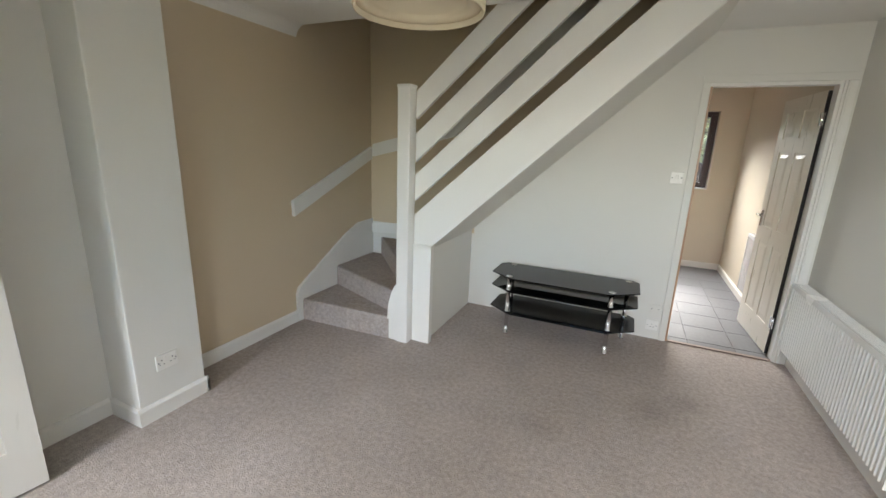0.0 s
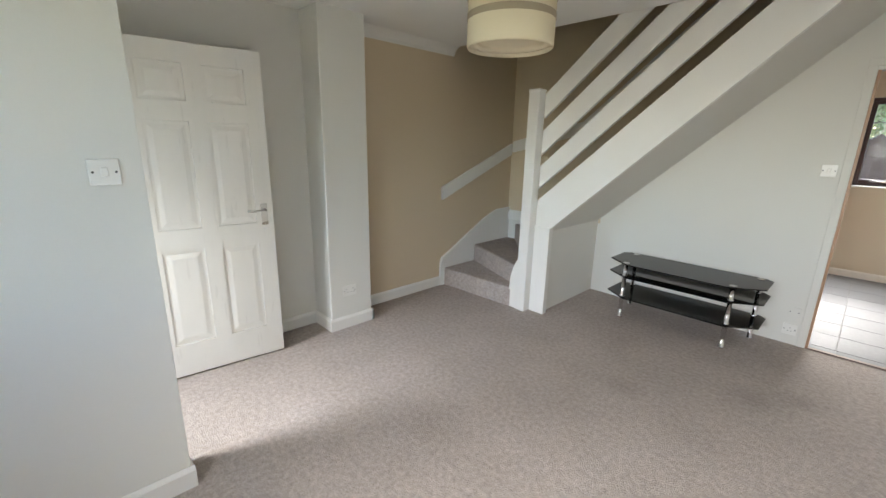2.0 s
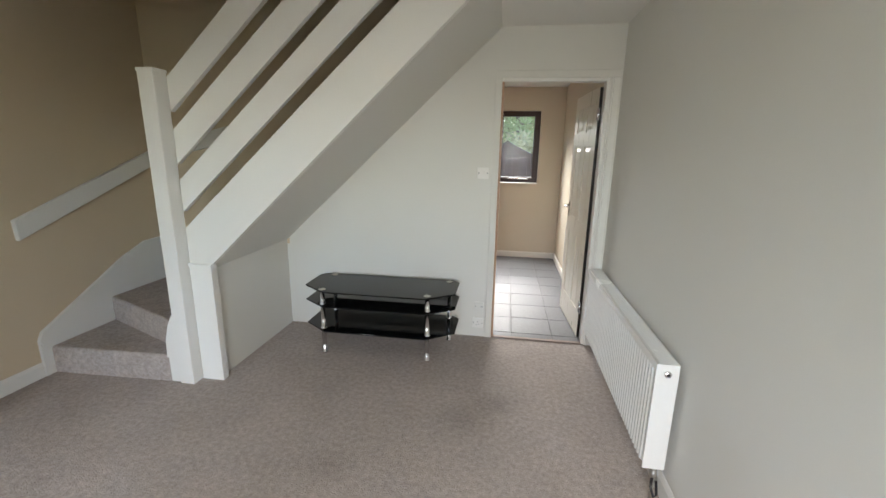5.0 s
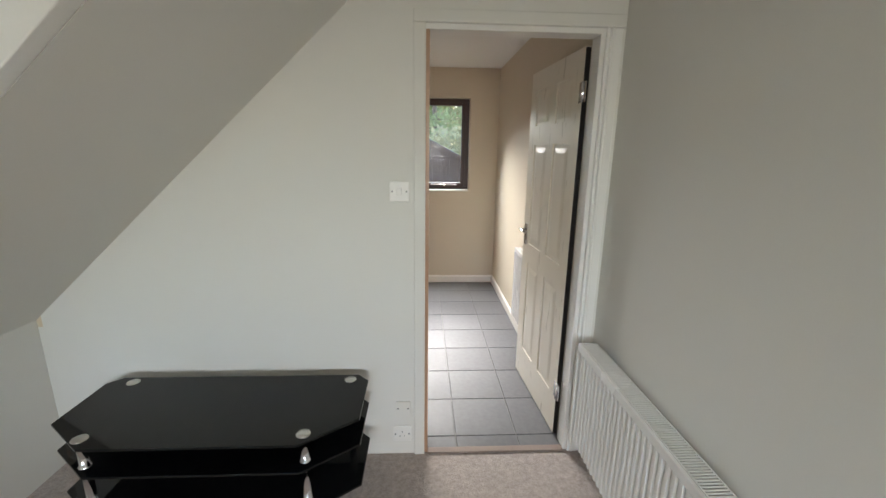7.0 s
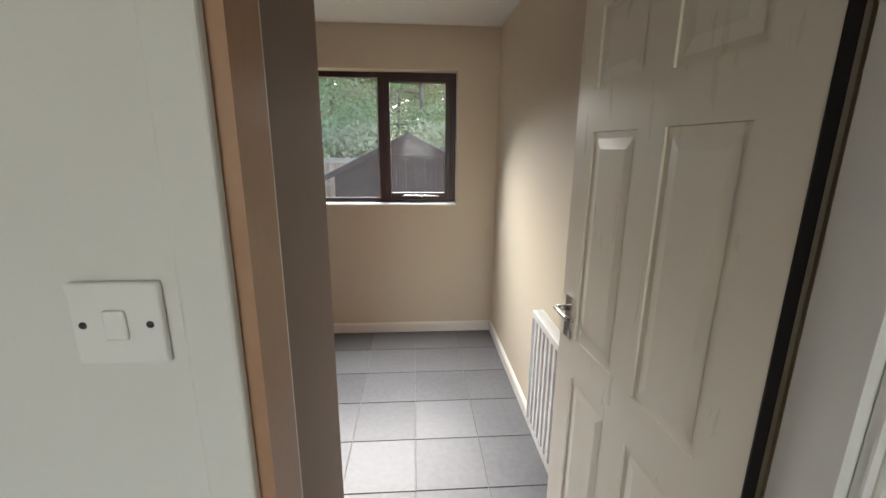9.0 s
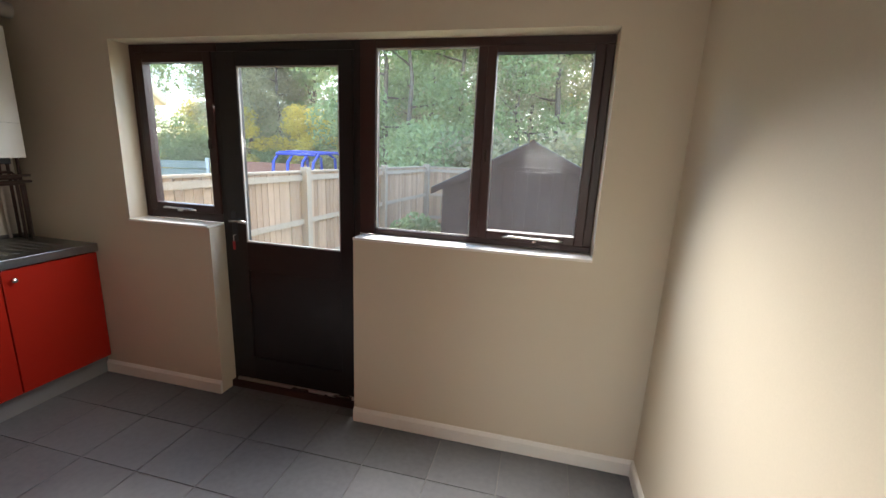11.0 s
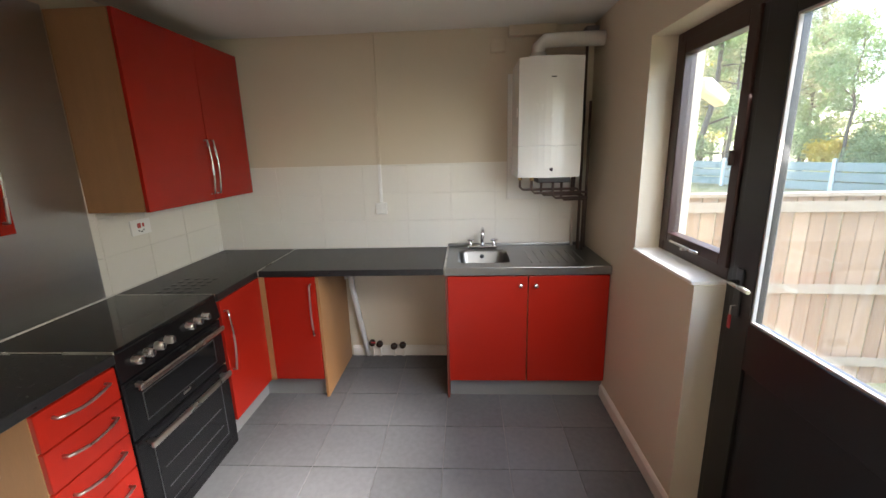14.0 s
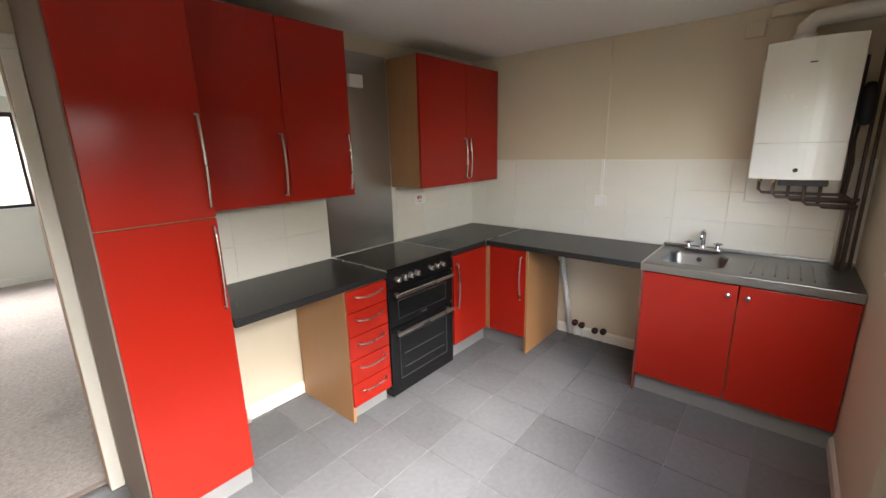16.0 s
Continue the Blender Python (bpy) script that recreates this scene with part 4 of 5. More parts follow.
def knob(parent, x, y, z):
    s = Shape().lathe([(0.0, 0.030), (0.012, 0.028), (0.016, 0.021), (0.013, 0.013), (0.006, 0.010), (0.006, 0.0)], (x, y, z), 16, "x")
    return part("knob", s, M["chrome"], parent, "faceted chrome knob")


# tall larder unit
tu = thing("larder_unit", (-1.04, 0.35, 0), "tall glossy red larder unit beside the doorway", "cabinet")
part("body", Shape().box(-1.275, -0.878, KY0 + 0.002, FY - 0.005, 0.12, 2.30, 0.001), M["oak"], tu, "oak veneer carcass")
part("side_panel", Shape().box(-0.877, -0.858, KY0 + 0.02, FY - 0.004, 0.0, 2.30, 0.002), M["taupe"], tu, "taupe end panel")
d = part("door", Shape().box(-1.272, -0.864, FY - 0.003, FY + 0.018, 0.135, 1.365, 0.003), M["red"], tu)
bow_handle(d, (-1.250, FY + 0.017, 1.33), (-1.250, FY + 0.017, 0.97), (0, 0.03, 0))
d = part("door", Shape().box(-1.272, -0.864, FY - 0.003, FY + 0.018, 1.371, 2.30, 0.003), M["red"], tu)
bow_handle(d, (-1.250, FY + 0.017, 1.415), (-1.250, FY + 0.017, 1.78), (0, 0.03, 0))
part("plinth", Shape().box(-1.275, -0.878, FY - 0.06, FY - 0.045, 0.001, 0.12), M["plinth"], tu)


def wall_cupboard(x0, x1, xm, y1, z0, z1, label, hin):
    u = thing("wall_cupboard", ((x0 + x1) / 2, KY0, z0), label, "cabinet", "kitchen wall cupboards")
    part("body", Shape().box(x0, x1, KY0 + 0.009, y1 - 0.022, z0, z1, 0.001), M["oak"], u, "oak veneer carcass")
    for a, b in ((x0, xm), (xm, x1)):
        d = part("door", Shape().box(a + 0.002, b - 0.002, y1 - 0.020, y1, z0 - 0.002, z1 + 0.002, 0.003), M["red"], u, "glossy red door")
        hx = (xm - 0.03 if b == xm else xm + 0.03) if hin else a + 0.035
        bow_handle(d, (hx, y1 - 0.001, z0 + 0.04), (hx, y1 - 0.001, z0 + 0.36), (0, 0.028, 0))
    return u


wall_cupboard(-2.20, -1.28, -1.772, 0.42, 1.362, 2.292, "glossy red double wall cupboard beside the larder unit", False)
wall_cupboard(-3.845, -2.815, -3.375, 0.42, 1.345, 2.27, "glossy red double wall cupboard with oak side in the corner", True)

single("splashback_panel", Shape().box(-2.805, -2.20, KY0 + 0.009, KY0 + 0.0125, WTZ + 0.006, 2.285, 0.001), M["steel"], "brushed stainless steel splashback behind the cooker", "splashback")

# drawers
du = thing("drawer_unit", (-2.03, 0.35, 0), "five-drawer base unit with glossy red fronts and oak sides", "drawers")
part("side_panel", Shape().box(-1.908, -1.888, KY0 + 0.018, FY, 0.0, WTZ - 0.042, 0.001), M["oak"], du, "oak veneer end panel")
part("body", Shape().box(-2.192, -1.909, KY0 + 0.018, FY - 0.004, 0.13, WTZ - 0.042), M["oak"], du)
zs = [0.110, 0.265, 0.418, 0.568, 0.718, WTZ - 0.046]
for a, b in zip(zs, zs[1:]):
    d = part("drawer", Shape().box(-2.191, -1.89, FY - 0.002, FY + 0.018, a + 0.002, b - 0.003, 0.003), M["red"], du)
    p0, p1 = Vector((-2.14, FY + 0.017, (a + b) / 2 + 0.026)), Vector((-1.945, FY + 0.017, (a + b) / 2 + 0.026))
    pts = [p0, p0 + Vector((0, 0.022, 0))] + [p0.lerp(p1, i / 8) + Vector((0, 0.024, -0.016 * math.sin(math.pi * i / 8))) for i in range(1, 8)] + [p1 + Vector((0, 0.022, 0)), p1]
    part("handle", Shape().tube(pts, 0.0055, 8), M["brushed"], d, "slim bowed metal handle")
part("plinth", Shape().box(-2.192, -1.909, FY - 0.055, FY - 0.04, 0.001, 0.13), M["plinth"], du)

# cooker
CX0, CX1, CY1 = -2.845, -2.195, 0.672
ck = thing("cooker", (-2.52, 0.38, 0), "black freestanding double-oven electric cooker with ceramic hob", "cooker")
part("body", Shape().box(CX0, CX1, KY0 + 0.03, CY1 - 0.045, 0.03, WTZ - 0.012, 0.003), M["cooker"], ck)
part("hob", Shape().box(CX0 + 0.002, CX1 - 0.002, KY0 + 0.03, CY1 - 0.01, WTZ - 0.011, WTZ + 0.006, 0.004), M["black_glass"], ck, "black ceramic glass hob")
part("hob_trim", Shape().box(CX0, CX0 + 0.008, KY0 + 0.03, CY1 - 0.004, WTZ - 0.006, WTZ + 0.0075, 0.002), M["brushed"], ck)
part("hob_trim", Shape().box(CX1 - 0.008, CX1, KY0 + 0.03, CY1 - 0.004, WTZ - 0.006, WTZ + 0.0075, 0.002), M["brushed"], ck)
part("control_panel", Shape().prism([(CY1 - 0.045, 0.775), (CY1 + 0.004, 0.775), (CY1 - 0.012, WTZ - 0.013), (CY1 - 0.045, WTZ - 0.013)], "x", CX0 + 0.001, CX1 - 0.001, 0.002), M["cooker"], ck)
for x in (-2.285, -2.345, -2.405, -2.465, -2.605, -2.665, -2.725):
    s = Shape().lathe([(0.0, 0.034), (0.014, 0.034), (0.0175, 0.03), (0.019, 0.004), (0.021, 0.0)], (x, CY1 - 0.006, 0.828), 20, "y")
    kn = part("knob", s, M["brushed"], ck, "silver control knob")
    part("pointer", Shape().box(x - 0.003, x + 0.003, CY1 + 0.026, CY1 + 0.034, 0.816, 0.842, 0.001), M["plastic_dark"], kn)


def oven_door(z0, z1, nm):
    d = part(nm, Shape().box(CX0 + 0.006, CX1 - 0.006, CY1 - 0.044, CY1, z0, z1, 0.005), M["cooker"], ck)
    part("oven_window", Shape().box(CX0 + 0.09, CX1 - 0.09, CY1 + 0.0005, CY1 + 0.004, z0 + 0.05, z1 - 0.085, 0.002), M["oven_glass"], d, "dark oven window")
    rim = Shape()
    for q in ((CX0 + 0.084, CX1 - 0.084, z0 + 0.044, z0 + 0.048), (CX0 + 0.084, CX1 - 0.084, z1 - 0.083, z1 - 0.079), (CX0 + 0.084, CX0 + 0.088, z0 + 0.048, z1 - 0.083), (CX1 - 0.088, CX1 - 0.084, z0 + 0.048, z1 - 0.083)):
        rim.box(q[0], q[1], CY1 + 0.0003, CY1 + 0.003, q[2], q[3])
    part("window_rim", rim, M["rim"], d)
    s = Shape().box(CX0 + 0.04, CX1 - 0.04, CY1 + 0.028, CY1 + 0.046, z1 - 0.045, z1 - 0.018, 0.006)
    for x in (CX0 + 0.06, CX1 - 0.08):
        s.box(x, x + 0.02, CY1 - 0.002, CY1 + 0.03, z1 - 0.04, z1 - 0.023)
    part("handle", s, M["brushed"], d, "grey bar handle")


oven_door(0.515, 0.765, "top_oven_door")
oven_door(0.085, 0.505, "main_oven_door")
for k in range(2):
    part("oven_rack", Shape().box(CX0 + 0.12, CX1 - 0.12, CY1 + 0.0042, CY1 + 0.0052, 0.20 + 0.10 * k, 0.206 + 0.10 * k), M["rim"], ck, "grey oven rack edge")
part("base_panel", Shape().box(CX0 + 0.006, CX1 - 0.006, CY1 - 0.044, CY1 - 0.002, 0.022, 0.082, 0.004), M["cooker"], ck)
part("maker_mark", Shape().box(-2.545, -2.495, CY1 + 0.0005, CY1 + 0.0025, 0.537, 0.547), M["brushed"], ck, "small silver maker mark")
for x in (CX0 + 0.05, CX1 - 0.05):
    for y in (0.18, CY1 - 0.1):
        part("foot", Shape().lathe([(0.0, 0.0), (0.02, 0.0), (0.02, 0.03), (0.0, 0.03)], (x, y, 0.0015), 12), M["plastic_dark"], ck)

# corner base units
cu = thing("base_unit", (-3.2, 0.35, 0), "corner base unit with a glossy red door and oak edge", "cabinet", "kitchen base units")
part("body", Shape().box(-3.318, -2.865, KY0 + 0.018, FY - 0.004, 0.13, WTZ - 0.042), M["oak"], cu)
d = part("door", Shape().box(-3.295, -2.866, FY - 0.002, FY + 0.018, 0.135, WTZ - 0.046, 0.003), M["red"], cu)
bow_handle(d, (-2.895, FY + 0.017, 0.79), (-2.895, FY + 0.017, 0.44), (0, 0.03, 0))
part("plinth", Shape().box(-3.36, -2.865, FY - 0.055, FY - 0.04, 0.001, 0.13), M["plinth"], cu)
part("corner_post", Shape().box(-3.322, -3.2965, FY - 0.003, 0.699, 0.13, WTZ - 0.046, 0.001), M["oak"], cu, "oak corner post")
cu2 = thing("base_unit", (-3.55, 0.9, 0), "narrow base unit with a glossy red door and pale oak side", "cabinet", "kitchen base units")
part("body", Shape().box(KX + 0.02, FX - 0.022, 0.70, 1.028, 0.13, WTZ - 0.042), M["oak"], cu2)
part("side_panel", Shape().box(KX + 0.02, FX - 0.002, 1.03, 1.048, 0.0, WTZ - 0.042, 0.001), M["oak"], cu2, "pale oak end panel")
d = part("door", Shape().box(FX - 0.021, FX, 0.70, 1.026, 0.135, WTZ - 0.046, 0.003), M["red"], cu2)
bow_handle(d, (FX - 0.001, 0.995, 0.80), (FX - 0.001, 0.995, 0.46), (0.03, 0, 0))
part("plinth", Shape().box(FX - 0.055, FX - 0.04, 0.60, 1.03, 0.001, 0.13), M["plinth"], cu2)

# sink unit
su = thing("sink_unit", (-3.6, 2.36, 0), "double base unit with glossy red doors under the sink", "cabinet", "kitchen base units")
part("body", Shape().box(KX + 0.02, FX - 0.022, 1.868, KY1 - 0.004, 0.12, 0.745), M["oak"], su)
part("side_panel", Shape().box(KX + 0.02, FX - 0.003, 1.852, 1.867, 0.0, 0.845, 0.001), M["red_end"], su, "dark red-brown end panel")
for a, b, ky in ((1.868, 2.363, 2.318), (2.369, KY1 - 0.006, 2.412)):
    d = part("door", Shape().box(FX - 0.021, FX, a, b, 0.128, 0.844, 0.003), M["red"], su)
    knob(d, FX, ky, 0.785)
part("plinth", Shape().box(FX - 0.055, FX - 0.04, 1.868, KY1 - 0.004, 0.001, 0.12), M["plinth"], su)

# worktops
single("worktop", Shape().box(-2.198, -1.278, KY0 + 0.009, FY + 0.022, WTZ - 0.040, WTZ, 0.006, 3), M["worktop"], "black speckled laminate worktop over the washing machine space", "worktop")
single("worktop", Shape().box(KX + 0.009, -2.85, KY0 + 0.009, FY + 0.022, WTZ - 0.040, WTZ, 0.006, 3), M["worktop"], "black speckled laminate worktop in the corner", "worktop")
single("worktop", Shape().box(KX + 0.009, FX + 0.02, FY + 0.026, 1.845, WTZ - 0.040, WTZ, 0.006, 3), M["worktop"], "black speckled laminate worktop over the open space", "worktop")
single("joint_strip", Shape().box(KX + 0.01, FX + 0.02, FY + 0.0215, FY + 0.0265, WTZ - 0.03, WTZ + 0.002), M["brushed"], "aluminium joint strip between the worktops", "joint strip")

# dark marks on the worktop, added as thin discs in a grid
wm = thing("worktop_marks", (-3.02, 0.42, WTZ), "grid of thin dark dots marking the worktop", "mat")
for i in range(5):
    for k in range(4):
        part("dot", Shape().lathe([(0.0, 0.003), (0.015, 0.003), (0.018, 0.0005)], (-2.90 - 0.058 * i, 0.32 + 0.058 * k, WTZ), 10), M["plastic_dark"], wm)

# inset sink
sk = thing("sink", (-3.6, 2.35, WTZ), "stainless steel single-bowl sink with drainer, water-stained", "sink")
BX0, BX1, BY0, BY1 = -3.76, -3.40, 1.93, 2.27
s = Shape()
sx0, sx1, sy0, sy1 = KX + 0.012, FX + 0.012, 1.85, KY1 - 0.003
zt = WTZ + 0.004
for q in ((sx0, BX0, sy0, sy1), (BX1, sx1, sy0, sy1), (BX0, BX1, sy0, BY0), (BX0, BX1, BY1, sy1)):
    s.box(q[0], q[1], q[2], q[3], zt - 0.012, zt)
part("rim", s, M["sink_steel"], sk)
s = Shape().box(sx1 - 0.004, sx1 + 0.003, sy0, sy1, 0.852, zt + 0.001, 0.003)
part("front_lip", s, M["sink_steel"], sk)
part("end_lip", Shape().box(sx0, sx1 + 0.003, sy0 - 0.004, sy0 + 0.010, WTZ - 0.03, zt + 0.003, 0.003), M["brushed"], sk, "bright metal end lip")
s = Shape().box(sx0 - 0.002, sx0 + 0.02, sy0, sy1, zt - 0.002, zt + 0.022, 0.006)
part("upstand", s, M["sink_steel"], sk)
b = Shape()
rings = []
for ins, z in ((0.0, zt - 0.001), (0.012, zt - 0.02), (0.022, zt - 0.12), (0.05, zt - 0.145)):
    ring = []
    x0, x1, y0, y1 = BX0 + ins, BX1 - ins, BY0 + ins, BY1 - ins
    rad = 0.055
    for cx, cy, a0 in ((x1 - rad, y1 - rad, 0), (x0 + rad, y1 - rad, 90), (x0 + rad, y0 + rad, 180), (x1 - rad, y0 + rad, 270)):
        for i in range(6):
            a = radians(a0 + 18 * i)
            ring.append(b.bm.verts.new((cx + rad * math.cos(a), cy + rad * math.sin(a), z)))
    rings.append(ring)
for p, q in zip(rings, rings[1:]):
    for i in range(24):
        f = b.bm.faces.new((p[i], q[i], q[(i + 1) % 24], p[(i + 1) % 24]))
        f.smooth = True
b.bm.faces.new(rings[-1][::-1])
# flat corners between the round bowl and the square cut-out
for cx, cy, i0 in ((BX1, BY1, 0), (BX0, BY1, 6), (BX0, BY0, 12), (BX1, BY0, 18)):
    c0 = b.bm.verts.new((cx, cy, zt - 0.001))
    for i in range(5):
        b.bm.faces.new((c0, rings[0][i0 + i], rings[0][i0 + i + 1]))
part("bowl", b, M["sink_steel"], sk)
for i in range(7):
    y = 2.40 + i * 0.055
    part("drainer_rib", Shape().tube([(-3.74, y, zt - 0.002), (-3.70, y, zt + 0.001), (-3.42, y, zt + 0.001), (-3.38, y, zt - 0.002)], 0.0045, 8), M["sink_steel"], sk)
part("waste", Shape().lathe([(0.0, 0.002), (0.02, 0.002), (0.03, 0.004), (0.033, 0.001)], (-3.58, 2.10, zt - 0.145), 20), M["chrome"], sk)
part("overflow", Shape().lathe([(0.0, 0.006), (0.014, 0.006), (0.016, 0.0)], (BX0 + 0.016, 2.10, zt - 0.045), 16, "x"), M["plastic_dark"], sk, "dark overflow hole")

TYc = 2.105
tp = thing("mixer_tap", (-3.80, TYc, zt), "chrome kitchen mixer tap with swan neck and two handles", "tap")
part("bridge", Shape().box(-3.824, -3.778, TYc - 0.105, TYc + 0.105, zt + 0.001, zt + 0.026, 0.008), M["chrome"], tp)
part("spout", Shape().tube([(-3.80, TYc, zt + 0.022), (-3.80, TYc, zt + 0.09)] + [(-3.755 - 0.045 * math.cos(radians(a)), TYc, zt + 0.11 + 0.045 * math.sin(radians(a))) for a in range(0, 200, 24)], 0.0125, 14), M["chrome"], tp)
part("spout_collar", Shape().lathe([(0.0, 0.0), (0.021, 0.0), (0.021, 0.014), (0.015, 0.022), (0.0, 0.022)], (-3.80, TYc, zt + 0.022), 18), M["chrome"], tp)
for y in (TYc - 0.085, TYc + 0.085):
    v = part("valve", Shape().lathe([(0.0, 0.0), (0.015, 0.0), (0.015, 0.018), (0.011, 0.024), (0.011, 0.034), (0.0, 0.036)], (-3.80, y, zt + 0.022), 16), M["chrome"], tp)
    h = Shape()
    for k in range(4):
        a = radians(20 + 90 * k)
        h.tube([(-3.80, y, zt + 0.062), (-3.80 + 0.026 * math.cos(a), y + 0.026 * math.sin(a), zt + 0.064)], 0.006, 8)
    h.lathe([(0.0, -0.008), (0.012, -0.008), (0.013, 0.004), (0.008, 0.011), (0.0, 0.012)], (-3.80, y, zt + 0.062), 14)
    part("cross_handle", h, M["chrome"], v, "chrome cross-head handle")

# boiler with its flue and pipes
bo = thing("boiler", (-3.7, 2.51, 1.42), "white wall-hung gas boiler with dark pipework below", "boiler")
BF = -3.475
b0, b1 = 2.318, 2.702
prof = [(KX + 0.03, b0), (BF - 0.03, b0)] + [(BF - 0.03 + 0.045 * math.sin(math.pi * i / 10), b0 + (b1 - b0) * i / 10) for i in range(1, 10)] + [(BF - 0.03, b1), (KX + 0.03, b1)]
part("casing", Shape().prism(prof, "z", 1.6172, 2.125, 0.0015), M["boiler"], bo)
part("lower_cover", Shape().prism(prof, "z", 1.425, 1.616, 0.0015), M["boiler"], bo)
part("badge", Shape().box(BF - 0.002, BF + 0.0165, 2.50, 2.53, 2.005, 2.012, 0.002), M["plastic_dark"], bo, "small dark maker badge")
part("latch", Shape().lathe([(0.0, 0.018), (0.011, 0.017), (0.012, 0.0)], (BF, 2.515, 1.475), 12, "x"), M["plastic_dark"], bo, "dark round latch")
part("flue", Shape().tube([(-3.70, 2.46, 2.13), (-3.70, 2.46, 2.22), (-3.70, 2.50, 2.255), (-3.70, 2.60, 2.26), (-3.70, KY1 - 0.001, 2.26)], 0.044, 20), M["boiler"], bo, "white flue pipe into the outer wall")
part("flue_elbow", Shape().lathe([(0.050, 0.0), (0.054, 0.01), (0.054, 0.05), (0.048, 0.06)], (-3.70, 2.46, 2.125), 24), M["boiler"], bo)
part("wall_frame", Shape().box(KX + 0.009, KX + 0.03, b0 - 0.03, b1 + 0.02, 1.25, 2.10, 0.003), M["boiler"], bo, "white mounting frame")
for i, (y, x) in enumerate(((2.36, -3.72), (2.43, -3.66), (2.50, -3.70), (2.57, -3.66), (2.64, -3.72))):
    zz = 1.33 - 0.018 * i
    part("pipe", Shape().tube([(x, y, 1.43), (x, y, zz + 0.02), (x, y + 0.02, zz), (x, 2.74 + 0.012 * i, zz), (x - 0.02, 2.77 + 0.012 * i, zz - 0.02), (x - 0.02, 2.77 + 0.012 * i, WTZ + 0.006)] if i in (0, 2) else [(x, y, 1.43), (x, y, zz + 0.02), (x, y + 0.02, zz), (x, 2.80, zz)], 0.0085, 10), M["copper"], bo, "tarnished copper pipe")
    part("nut", Shape().lathe([(0.015, 0.0), (0.015, 0.025)], (x, y, 1.395), 6), M["brass"], bo)
part("control_tray", Shape().box(-3.80, -3.56, 2.45, 2.66, 1.385, 1.424, 0.006), M["plastic_dark"], bo, "dark tray under the boiler")
vp = thing("pipe_run", (KX + 0.05, 2.80, WTZ), "dark pipes and filter rising in the corner beside the boiler", "pipes")
for i, (x, y, top) in enumerate(((-3.84, 2.80, 2.36), (-3.80, 2.83, 1.9), (-3.86, 2.76, 1.35))):
    part("pipe", Shape().tube([(x, y, WTZ + 0.006), (x, y, top)], 0.009, 10), M["copper"] if i < 2 else M["sill"], vp)
part("pump", Shape().lathe([(0.0, 0.0), (0.024, 0.004), (0.030, 0.02), (0.034, 0.05), (0.034, 0.17), (0.028, 0.20), (0.018, 0.22), (0.0, 0.222)], (-3.80, 2.765, 1.70), 16), M["plastic_dark"], vp, "dark blue-grey filter body")
for y, top in ((2.735, 2.06), (2.75, 1.70)):
    part("flexible_pipe", Shape().tube([(-3.83, y, 1.30), (-3.82, y + 0.006, 1.50), (-3.835, y - 0.004, 1.62), (-3.82, y, top)], 0.0075, 10), M["copper"], vp, "dark flexible pipe")
part("cable", Shape().tube([(-3.86, 2.815, 2.27), (-3.85, 2.80, 2.05), (-3.865, 2.79, 1.75), (-3.85, 2.80, 1.45)], 0.004, 6), M["plastic"], vp, "thin pale cable")
part("grey_box", Shape().box(-3.88, -3.80, 2.78, 2.862, 2.27, 2.36, 0.004), M["plinth"], vp, "grey pipe bracket box")
cx = thing("junction_box", (KX + 0.02, 2.2, 2.25), "small cream box on the wall above the boiler", "junction box")
part("box", Shape().box(KX + 0.0005, KX + 0.03, 2.17, 2.27, 2.24, 2.33, 0.004), M["kitchen_wall"], cx)
part("duct", Shape().box(KX + 0.0005, KX + 0.06, 2.29, 2.60, 2.33, 2.395, 0.004), M["kitchen_wall"], cx, "cream duct under the ceiling")

# spur on its surface conduit
sp = thing("fused_spur", (KX, 1.364, 1.2), "white fused spur below a cream cable conduit", "socket")
part("back_box", Shape().box(KX + 0.0085, KX + 0.034, 1.322, 1.406, 1.158, 1.242, 0.004), M["plastic"], sp)
part("rocker", Shape().box(KX + 0.034, KX + 0.039, 1.352, 1.372, 1.19, 1.215, 0.002), M["plastic"], sp)
part("conduit", Shape().box(KX + 0.0005, KX + 0.016, 1.352, 1.376, 1.522, KCEIL - 0.001, 0.003), M["kitchen_wall"], sp, "cream painted cable conduit")
part("conduit", Shape().box(KX + 0.0085, KX + 0.018, 1.352, 1.376, 1.243, 1.521, 0.003), M["plastic"], sp, "white cable conduit")
plate("cooker_socket", (-3.118, KY0 + 0.0085, 1.222), "+y", 0.146, 0.088, "white socket with red rockers above the worktop", "socket", "cooker")
iso = thing("isolator_switch", (-2.50, KY0, 2.09), "white isolator box hanging askew on the steel panel", "switch box", rz=0)
part("box", Shape().box(-2.56, -2.44, KY0 + 0.0128, KY0 + 0.045, 2.05, 2.135, 0.006), M["plastic"], iso)
part("rocker", Shape().box(-2.51, -2.49, KY0 + 0.045, KY0 + 0.05, 2.08, 2.11, 0.002), M["plastic"], iso)

# waste pipe and capped supplies under the worktop
wp = thing("waste_pipe", (KX + 0.05, 1.15, 0), "white plastic waste standpipe leaning on the wall", "pipe")
part("pipe", Shape().tube([(KX + 0.045, 1.085, 0.83), (KX + 0.045, 1.10, 0.60), (KX + 0.045, 1.19, 0.02)], 0.021, 16), M["plastic"], wp)
part("clip_box", Shape().box(KX + 0.004, KX + 0.05, 1.005, 1.062, 0.66, 0.80, 0.004), M["plastic"], wp, "white plastic clip box")
part("collar", Shape().tube([(KX + 0.045, 1.085, 0.775), (KX + 0.045, 1.083, 0.835)], 0.028, 16), M["plastic"], wp)
vl = thing("supply_valves", (KX + 0.03, 1.35, 0.1), "capped black supply valves low on the wall", "valves")
